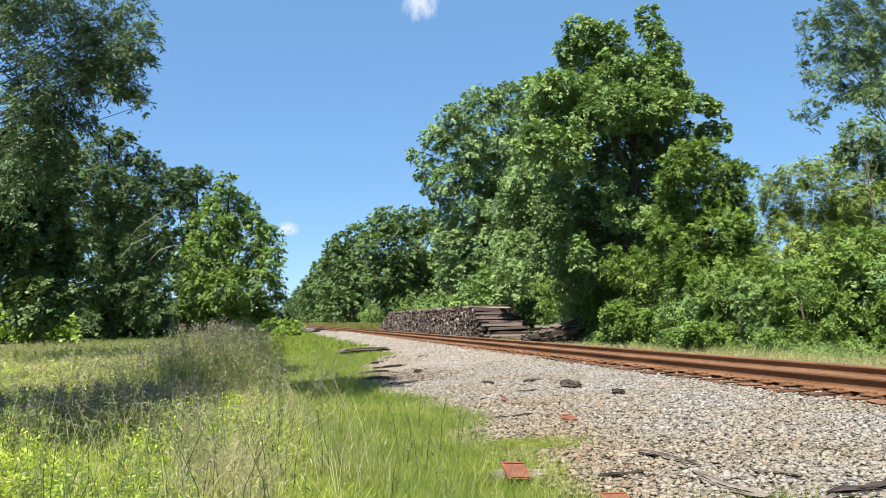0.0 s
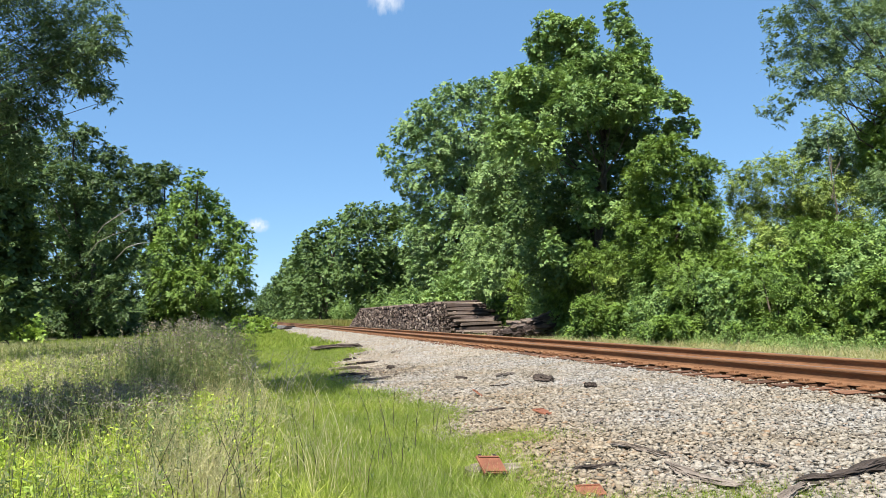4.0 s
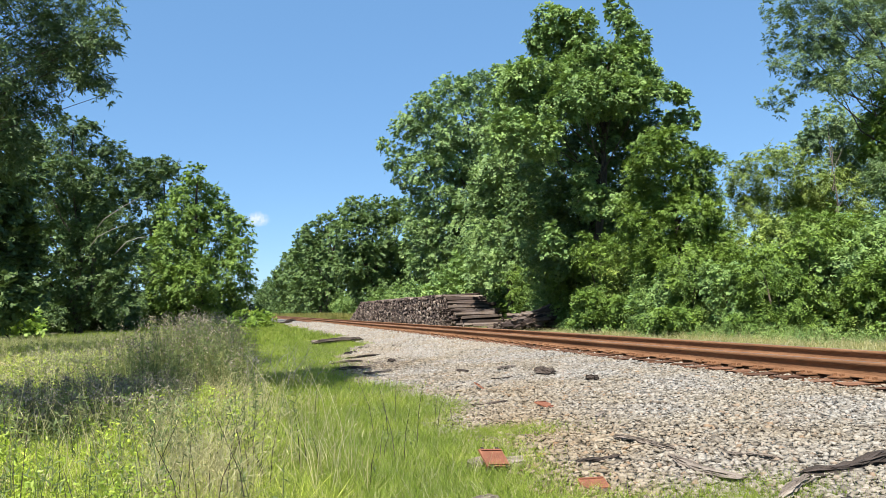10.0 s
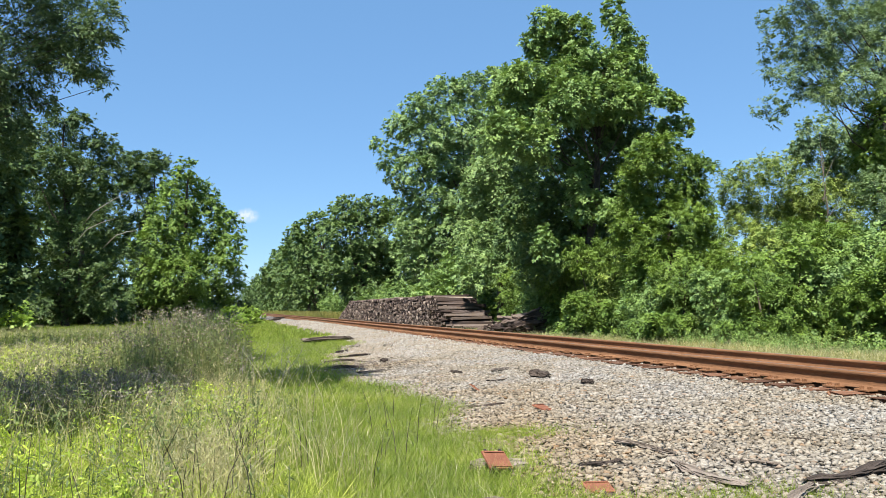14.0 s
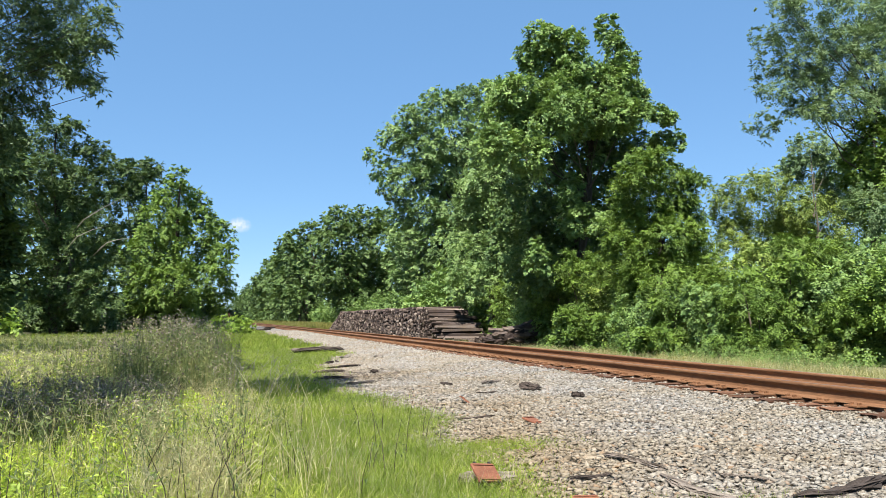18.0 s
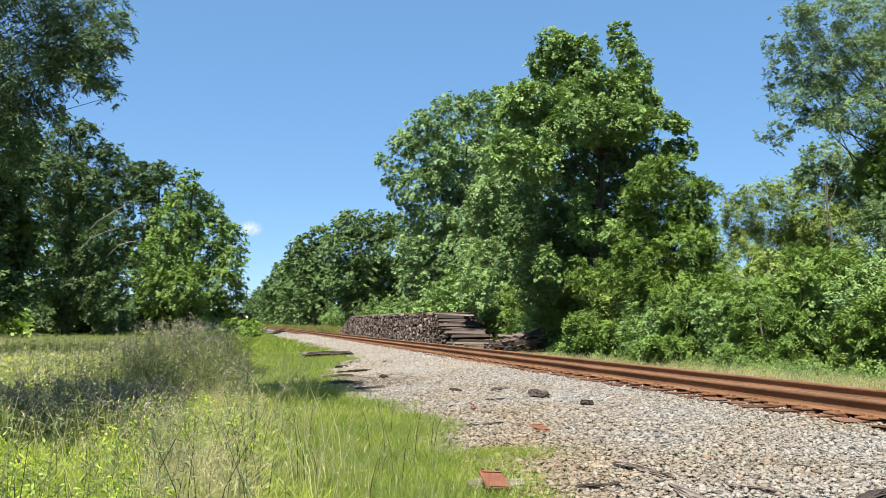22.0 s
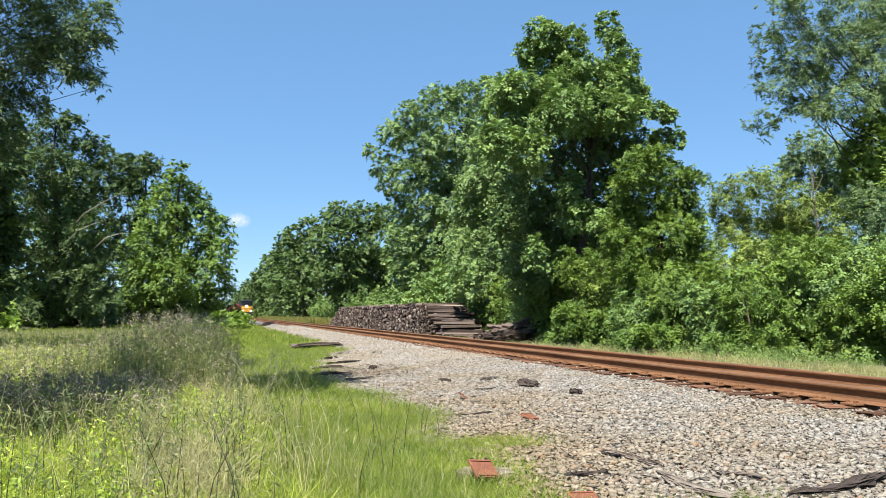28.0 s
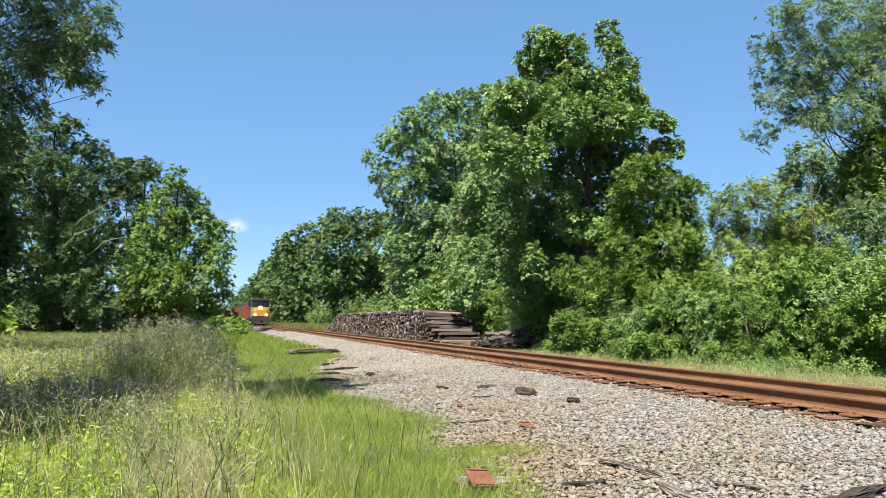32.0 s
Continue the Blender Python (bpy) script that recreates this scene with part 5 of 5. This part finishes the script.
def put_chips():
    rng = np.random.default_rng(41)
    spots = [(3.0, 16.4, 0.9, 1.9, 420, 0.07), (2.55, 5.0, 0.35, 0.3, 130, 0.028), (3.0, 4.4, 0.3, 0.4, 130, 0.03), (3.7, 4.6, 0.5, 0.4, 110, 0.025), (1.9, 5.15, 0.25, 0.12, 70, 0.03)]
    C, L = [], []
    for x, y, sx, sy, n, size in spots:
        C.append(np.stack([rng.normal(x, sx * 0.6, n), rng.normal(y, sy * 0.6, n)], 1))
        L.append(rng.uniform(0.4, 1.6, n) * size)
    C, L = np.concatenate(C), np.concatenate(L)
    k = len(C)
    a = rng.normal(0.0, 0.7, k)
    ax = np.stack([np.cos(a), np.sin(a), rng.normal(size=k) * 0.15], 1) * L[:, None]
    sd = np.stack([-np.sin(a), np.cos(a), np.zeros(k)], 1) * (L * rng.uniform(0.06, 0.2, k))[:, None]
    up = np.array([0, 0, 1.0]) * (L * rng.uniform(0.06, 0.14, k))[:, None]
    at = np.stack([C[:, 0], C[:, 1], ground_z(C[:, 0], C[:, 1]) + 0.02], 1)
    V = np.stack([at - ax, at + sd - up, at + sd * 0.6 + up, at - sd + up * 0.8, at - sd * 0.7 - up, at + ax], 1).reshape(-1, 3)
    tri = np.array([(0, 1, 2), (0, 2, 3), (0, 3, 4), (0, 4, 1), (5, 2, 1), (5, 3, 2), (5, 4, 3), (5, 1, 4)])
    F = (np.arange(k)[:, None, None] * 6 + tri[None]).reshape(-1, 3)
    tagged(link("wood_chips", from_arrays("wood_chips", V, F), GREY_WOOD), "grey and brown wood chips scattered on the ballast", "wood chips", kind="stuff")


put_chips()
SCRAPS = [  # start, end, width, thickness, dark
    ((3.00, 5.61), (3.18, 4.95), 0.07, 0.035, 0), ((2.36, 4.89), (2.74, 5.02), 0.03, 0.025, 1), ((2.97, 4.82), (3.06, 3.95), 0.1, 0.035, 0),
    ((3.38, 3.94), (4.4, 4.15), 0.11, 0.06, 1), ((3.42, 4.72), (3.58, 4.35), 0.03, 0.018, 0), ((2.93, 3.6), (3.42, 3.85), 0.07, 0.045, 0),
    ((4.63, 11.3), (4.75, 10.85), 0.17, 0.12, 1), ((4.40, 12.4), (4.85, 12.8), 0.12, 0.05, 0), ((3.78, 10.97), (4.16, 11.06), 0.035, 0.02, 1),
    ((2.61, 8.27), (3.06, 8.24), 0.03, 0.022, 1), ((2.7, 19.4), (3.58, 19.1), 0.13, 0.06, 1), ((2.14, 17.7), (2.94, 17.8), 0.12, 0.05, 1),
]
MORE_SCRAPS = [
    ((2.01, 15.7), (2.74, 15.55), 0.1, 0.05, 1), ((2.94, 21.1), (3.32, 21.6), 0.12, 0.06, 1), ((3.58, 22.7), (3.97, 23.5), 0.12, 0.06, 0),
    ((4.56, 22.5), (4.93, 23.0), 0.1, 0.05, 0), ((3.27, 16.5), (3.38, 16.3), 0.12, 0.08, 1), ((3.8, 12.9), (3.87, 12.5), 0.07, 0.04, 1),
    ((4.28, 5.13), (4.38, 5.0), 0.02, 0.015, 1), ((4.83, 5.01), (4.92, 4.84), 0.025, 0.015, 0), ((4.75, 9.75), (4.9, 9.62), 0.11, 0.09, 1),
    ((2.3, 13.9), (2.9, 14.3), 0.06, 0.04, 0), ((4.2, 7.1), (4.3, 6.9), 0.03, 0.02, 0), ((3.3, 6.6), (3.55, 6.75), 0.025, 0.018, 0),
]
for k, (a, b, w, h, dark) in enumerate(SCRAPS + MORE_SCRAPS):
    splinter(("bleached grey", "dark rotten")[dark] + " splinter of old tie on the ballast", a, b, w, h, (GREY_WOOD, DARK_WOOD)[dark], k)
splinter("weathered broken tie lying at the grass edge", (2.75, 28.9), (4.45, 27.5), 0.3, 0.2, DARK_WOOD, 55, "broken_tie", 0.0, 0.7)
splinter("weathered broken tie lying at the grass edge", (2.7, 29.7), (3.9, 28.4), 0.2, 0.14, GREY_WOOD, 52, "broken_tie", 0.0, 0.35)
for k, (x, y, a) in enumerate([(4.6, 79, 40), (5.2, 84, 60), (5.9, 89, 50)]):
    c, s = math.cos(radians(a)) * 1.25, math.sin(radians(a)) * 1.25
    splinter("old dark tie dropped on the ballast", (x - c, y - s), (x + c, y + s), 0.24, 0.18, DARK_WOOD, 60 + k, "discarded_tie")


def put_buried_tie():
    r = random.Random(71)
    bm = box(bmesh.new(), -0.2, 0.2, -0.09, 0.09, -0.06, 0.035)
    bmesh.ops.subdivide_edges(bm, edges=bm.edges[:], cuts=5, use_grid_fill=True)
    for v in bm.verts:
        end = abs(v.co.x) > 0.25
        v.co += Vector((r.uniform(-0.09, 0.05) * (1 if v.co.x > 0 else -1) if end else 0, r.uniform(-0.012, 0.012), r.uniform(-0.022, 0.012)))
    ob = part("buried_tie", bm, GREY_WOOD, m=pose(1.86, 5.2, float(ground_z(1.86, 5.2)) + 0.02, 3, -2, -18))
    tagged(ob, "grey split tie end sunk in grass and stones", "wood scrap", "wood scraps along the ballast")


def iron_plate(label, m, wide=0.19, long=0.26):
    bm = bmesh.new()
    box(bm, -wide / 2, wide / 2, -long / 2, long / 2, 0, 0.018, 0.004)
    box(bm, -wide / 2 + 0.012, wide / 2 - 0.012, -0.075, -0.062, 0.016, 0.026)
    box(bm, -wide / 2 + 0.012, wide / 2 - 0.012, 0.062, 0.075, 0.016, 0.026)
    ob = part("iron_plate", bm, PLATE, m=m)
    hole = plain("spike_hole", (0.02, 0.014, 0.012), 0.9) if "spike_hole" not in bpy.data.materials else bpy.data.materials["spike_hole"]
    for sx in (-0.06, 0.06):
        for sy in (-0.088, 0.088):
            hm = box(bmesh.new(), sx - 0.011, sx + 0.011, sy - 0.011, sy + 0.011, 0.0145, 0.0192)
            part("spike_hole", hm, hole, ob)
    return tagged(ob, label, "iron plate", "loose iron plates")


put_buried_tie()
splinter("grey weathered tie end showing in the grass", (1.2, 4.02), (1.52, 4.12), 0.1, 0.05, GREY_WOOD, 73, "tie_end", 0.0, 0.4)
iron_plate("red rusted tie plate tilted on a split tie end", pose(1.8, 5.06, 0.245, 34, 6, 12), 0.185, 0.17)
iron_plate("red rusted tie plate lying in the grass edge", pose(2.19, 4.3, 0.19, 12, 0, -8), 0.17, 0.19)
iron_plate("small brown rusted plate among the stones", pose(3.26, 7.6, 0.235, 14, 3, 30), 0.17, 0.2)
iron_plate("broken red rusted plate standing in the stones", pose(3.28, 9.9, 0.2, 35, 10, 60), 0.13, 0.24)


# ---- heap of broken ties ----
def put_heap():
    r = random.Random(15)
    heap = tagged(new("tie_heap"), "loose heap of broken dark ties beside the stack", "tie heap")
    shapes = []
    for k in range(4):
        bm = box(bmesh.new(), -0.95, 0.95, -0.12, 0.12, -0.09, 0.09, 0.03)
        bmesh.ops.subdivide_edges(bm, edges=[e for e in bm.edges if abs(e.verts[0].co.x - e.verts[1].co.x) > 0.8], cuts=6)
        for v in bm.verts:
            end = abs(v.co.x) > 0.85
            v.co += Vector((r.uniform(-0.2, 0.05) * (1 if v.co.x > 0 else -1) if end else 0, r.uniform(-0.035, 0.035), r.uniform(-0.03, 0.03)))
        me = bpy.data.meshes.new("broken_tie")
        bm.to_mesh(me)
        bm.free()
        shapes.append(me)
    for k in range(64):
        x = r.uniform(13.3, 15.4)
        room = 0.25 + 0.85 * (x - 13.3) / 2.1
        link("broken_tie", shapes[k % 4], OLD_TIE, heap, m=pose(x, 36.9 + r.uniform(-0.8, 0.8) * (1.2 - room * 0.5), 0.04 + r.uniform(0, room), r.uniform(-25, 25), r.uniform(-20, 2), r.uniform(-22, 24)))


put_heap()


# ---- clouds ----
def cloud_mat(seed):
    m = bpy.data.materials.new("thin_cloud")
    m.use_nodes = True
    nt = m.node_tree
    nt.nodes.clear()
    out = nt.nodes.new("ShaderNodeOutputMaterial")
    tc = nt.nodes.new("ShaderNodeTexCoord")
    grad = nt.nodes.new("ShaderNodeTexGradient")
    grad.gradient_type = "SPHERICAL"
    nt.links.new(tc.outputs["Object"], grad.inputs[0])
    n = nt.nodes.new("ShaderNodeTexNoise")
    n.inputs["Scale"].default_value, n.inputs["Detail"].default_value = 2.2 + seed * 0.3, 5
    mp = nt.nodes.new("ShaderNodeMapping")
    mp.inputs["Location"].default_value, mp.inputs["Scale"].default_value = (seed * 3.1, 0, 0), (1.6, 0.8, 1)
    nt.links.new(tc.outputs["Object"], mp.inputs[0])
    nt.links.new(mp.outputs[0], n.inputs[0])
    mul = nt.nodes.new("ShaderNodeMath")
    mul.operation = "MULTIPLY"
    nt.links.new(grad.outputs[1], mul.inputs[0])
    nt.links.new(n.outputs[0], mul.inputs[1])
    fac = ramp(nt, [(0.12, (0, 0, 0)), (0.45, (0.75, 0.75, 0.75))], mul.outputs[0])
    em, tr, mx = nt.nodes.new("ShaderNodeEmission"), nt.nodes.new("ShaderNodeBsdfTransparent"), nt.nodes.new("ShaderNodeMixShader")
    em.inputs[0].default_value, em.inputs[1].default_value = (0.86, 0.92, 1.0, 1), 0.48
    for a, b in ((fac, mx.inputs[0]), (tr.outputs[0], mx.inputs[1]), (em.outputs[0], mx.inputs[2]), (mx.outputs[0], out.inputs[0])):
        nt.links.new(a, b)
    return m


def put_cloud(heading, tilt, wide, high, seed):
    a, b = radians(heading), radians(tilt)
    p = Vector((math.sin(a) * math.cos(b), math.cos(a) * math.cos(b), math.sin(b))) * 3000
    bm = bmesh.new()
    bmesh.ops.create_circle(bm, cap_ends=True, radius=1.0, segments=32)
    ob = part("cloud_backdrop", bm, cloud_mat(seed), m=look(p, (0, 0, 0)))
    ob.scale = (3000 * math.tan(radians(wide)), 3000 * math.tan(radians(high)), 1)
    ob.visible_shadow = False
    return tagged(ob, "small thin white cloud in the blue sky", "cloud", kind="structure")


def sky_spot(heading, tilt):
    a, b = radians(heading), radians(tilt)
    p = Vector((math.sin(a) * math.cos(b), math.cos(a) * math.cos(b), math.sin(b))) * 3000
    return look(p, (0, 0, 0))


WISP = put_cloud(11.5, 23.5, 2.0, 1.9, 1)
put_cloud(1.4, 6.9, 1.3, 0.8, 2)

# ---- train ----
YELLOW = plain("orange_yellow_paint", (0.37, 0.19, 0.028), 0.5)
NAVY = plain("dark_blue_paint", (0.012, 0.015, 0.024), 0.45)
PILOT = plain("dark_red_brown_pilot", (0.03, 0.014, 0.01), 0.8)
BLACK = plain("black_underframe", (0.02, 0.02, 0.022), 0.7)
GLASS_DARK = plain("dark_cab_glass", (0.015, 0.02, 0.025), 0.08)
LIGHT = plain("lit_headlight", (1.0, 0.7, 0.36), 0.4, 0.0, 7.0)
BOXRED = surface("red_brown_car_paint", [(0.3, (0.150, 0.035, 0.024)), (0.7, (0.262, 0.062, 0.040))], 1.2, 12, 0.7, 0, 0.2, vary=0.15)
BOXTAN = surface("dull_brown_car_paint", [(0.3, (0.070, 0.043, 0.031)), (0.7, (0.117, 0.078, 0.055))], 1.2, 12, 0.7, 0, 0.2, vary=0.15)


def wheel_mesh():
    bm = bmesh.new()
    bmesh.ops.create_cone(bm, cap_ends=True, radius1=0.48, radius2=0.48, depth=0.12, segments=24, matrix=Matrix.Rotation(math.pi / 2, 4, "Y"))
    bmesh.ops.create_cone(bm, cap_ends=True, radius1=0.52, radius2=0.52, depth=0.03, segments=24, matrix=Matrix.Translation((-0.06, 0, 0)) @ Matrix.Rotation(math.pi / 2, 4, "Y"))
    me = bpy.data.meshes.new("wheel")
    bm.to_mesh(me)
    bm.free()
    return me


WHEEL = wheel_mesh()


def truck(parent, y, axles, gap):
    bm = bmesh.new()
    for sx in (-0.95, 0.95):
        box(bm, sx - 0.09, sx + 0.09, y - gap * axles / 2, y + gap * axles / 2, 0.38, 0.8, 0.05)
    box(bm, -0.9, 0.9, y - 0.25, y + 0.25, 0.45, 0.85)
    t = part("truck", bm, BLACK, parent)
    for k in range(axles):
        for side in (-1, 1):
            link("wheel", WHEEL, BLACK, t, m=pose(side * 0.755, y + (k - (axles - 1) / 2) * gap, 0.48, 0, 0, 0 if side < 0 else 180))


def put_locomotive():
    """Front at y = 0, facing -y; stands on the rail heads at z = 0."""
    e = new("locomotive")
    bm = box(bmesh.new(), -1.5, 1.5, 0.4, 21.5, 0.95, 1.35, 0.03)
    part("underframe", bm, BLACK, e, "black underframe")
    bm = bmesh.new()
    for q, (y, top, half) in enumerate(((0.9, 2.55, 0.95), (2.1, 2.75, 1.25))):
        for x, z in ((-half, 1.35), (half, 1.35), (half, top - 0.25), (half - 0.25, top), (-half + 0.25, top), (-half, top - 0.25)):
            bm.verts.new((x, y, z))
    bm.verts.ensure_lookup_table()
    v = list(bm.verts)
    bm.faces.new(v[:6]), bm.faces.new(v[6:][::-1])
    for j in range(6):
        bm.faces.new((v[j], v[6 + j], v[6 + (j + 1) % 6], v[(j + 1) % 6]))
    part("nose", bm, YELLOW, e, "orange-yellow nose")
    part("cab", box(bmesh.new(), -1.5, 1.5, 2.1, 4.6, 1.35, 3.05, 0.08), YELLOW, e, "orange-yellow lower cab")
    part("upper_cab", box(bmesh.new(), -1.48, 1.48, 2.12, 4.6, 3.05, 4.15, 0.1), NAVY, e, "dark blue upper cab")
    part("number_board", box(bmesh.new(), -0.75, -0.35, 2.05, 2.12, 3.92, 4.1, 0.01), GLASS_DARK, e)
    part("number_board", box(bmesh.new(), 0.35, 0.75, 2.05, 2.12, 3.92, 4.1, 0.01), GLASS_DARK, e)
    for x in (-1.25, 1.25):
        part("step_well", box(bmesh.new(), x - 0.25, x + 0.25, 0.2, 0.5, 0.35, 1.3, 0.03), BLACK, e, "black step well")
    bm = box(bmesh.new(), -1.45, 1.45, 1.95, 4.7, 4.12, 4.45, 0.14)
    part("cab_roof", bm, NAVY, e, "dark blue cab roof")
    for x0, x1 in ((-1.3, -0.72), (-0.6, -0.06), (0.06, 0.6), (0.72, 1.3)):
        part("windscreen", box(bmesh.new(), x0, x1, 2.06, 2.12, 3.2, 3.85, 0.01), GLASS_DARK, e, "dark windscreen pane")
    part("hood", box(bmesh.new(), -1.05, 1.05, 4.6, 20.8, 1.35, 4.25, 0.1), NAVY, e, "dark blue engine hood")
    part("radiator", box(bmesh.new(), -1.5, 1.5, 16.0, 20.6, 3.5, 4.55, 0.1), NAVY, e, "flared dark radiator housing")
    part("fuel_tank", box(bmesh.new(), -1.35, 1.35, 8, 14, 0.3, 0.95, 0.12), BLACK, e)
    bm = bmesh.new()
    box(bm, -1.5, 1.5, 0.25, 0.45, 0.5, 1.5, 0.02)
    part("pilot", bm, PILOT, e, "dark red-brown front pilot")
    bm = bmesh.new()
    bmesh.ops.create_cone(bm, cap_ends=True, radius1=1.3, radius2=1.0, depth=0.35, segments=3, matrix=Matrix.Translation((0, 0.15, 0.4)) @ Matrix.Diagonal((1, 0.4, 1, 1)))
    part("plow", bm, BLACK, e, "black snow plow")
    part("coupler", box(bmesh.new(), -0.14, 0.14, -0.35, 0.4, 0.72, 1.0, 0.04), BLACK, e)
    for x in (-1.4, -0.5, 0.5, 1.4):
        part("handrail", box(bmesh.new(), x - 0.02, x + 0.02, 0.3, 0.34, 1.45, 2.35), YELLOW, e)
    for x, z, r in ((-0.14, 3.02, 0.15), (0.14, 3.02, 0.15), (-0.95, 1.75, 0.15), (0.95, 1.75, 0.15)):
        bm = bmesh.new()
        bmesh.ops.create_cone(bm, cap_ends=True, radius1=r * 1.25, radius2=r, depth=0.12, segments=20, matrix=Matrix.Translation((x, 2.02 if z > 2 else 0.36, z + 0.0)) @ Matrix.Rotation(math.pi / 2, 4, "X"))
        part("headlight", bm, LIGHT, e, "glowing headlight")
    part("horn", box(bmesh.new(), -0.3, 0.3, 3.0, 3.3, 4.45, 4.7, 0.05), BLACK, e)
    truck(e, 4.0, 3, 1.9)
    truck(e, 17.8, 3, 1.9)
    return tagged(e, "orange-yellow and dark blue diesel locomotive with lit headlights", "locomotive")


def put_car(paint, label):
    """A high-sided freight car, its front at y = 0."""
    e = new("freight_car")
    part("underframe", box(bmesh.new(), -1.4, 1.4, 0.6, 15.4, 0.85, 1.15, 0.02), BLACK, e)
    part("body", box(bmesh.new(), -1.5, 1.5, 0.5, 15.5, 1.15, 3.95, 0.04), paint, e)
    for k in range(13):
        y = 0.9 + k * 1.18
        for x in (-1.56, 1.56):
            part("rib", box(bmesh.new(), x - 0.06, x + 0.06, y - 0.07, y + 0.07, 1.2, 3.9), paint, e)
    for x in (-0.9, 0.0, 0.9):
        part("rib", box(bmesh.new(), x - 0.07, x + 0.07, 0.38, 0.5, 1.2, 3.9), paint, e)
    part("top_rail", box(bmesh.new(), -1.58, 1.58, 0.42, 15.58, 3.95, 4.1, 0.03), paint, e)
    part("coupler", box(bmesh.new(), -0.13, 0.13, -0.1, 0.6, 0.75, 1.0, 0.03), BLACK, e)
    truck(e, 2.6, 2, 1.75)
    truck(e, 13.4, 2, 1.75)
    return tagged(e, label, "freight car", "freight cars of the train")


def motions():
    walk(WISP, [(t, sky_spot(11.5 - 0.06 * t, tilt)) for t, tilt in ((0, 23.4), (7, 23.75), (16, 25.2), (24, 26.6), (32, 28.0))])
    speed, last = 17.4, 133.0
    loco = put_locomotive()
    red = put_car(BOXRED, "red-brown high-sided freight car behind the locomotive")
    tan = put_car(BOXTAN, "dull brown high-sided freight car of the train")
    cars = [red] + [copy_thing(red if k % 3 else tan, pose(0, 0, 0)) for k in range(12)] + [tan]
    for k, thing in enumerate([loco] + cars):
        back = 0 if k == 0 else 22.2 + (k - 1) * 16.3
        walk(thing, [(t, pose(TRACK_X, last + back + speed * (32 - t), RAIL_TOP_Z)) for t in range(0, 33, 2)])


motions()
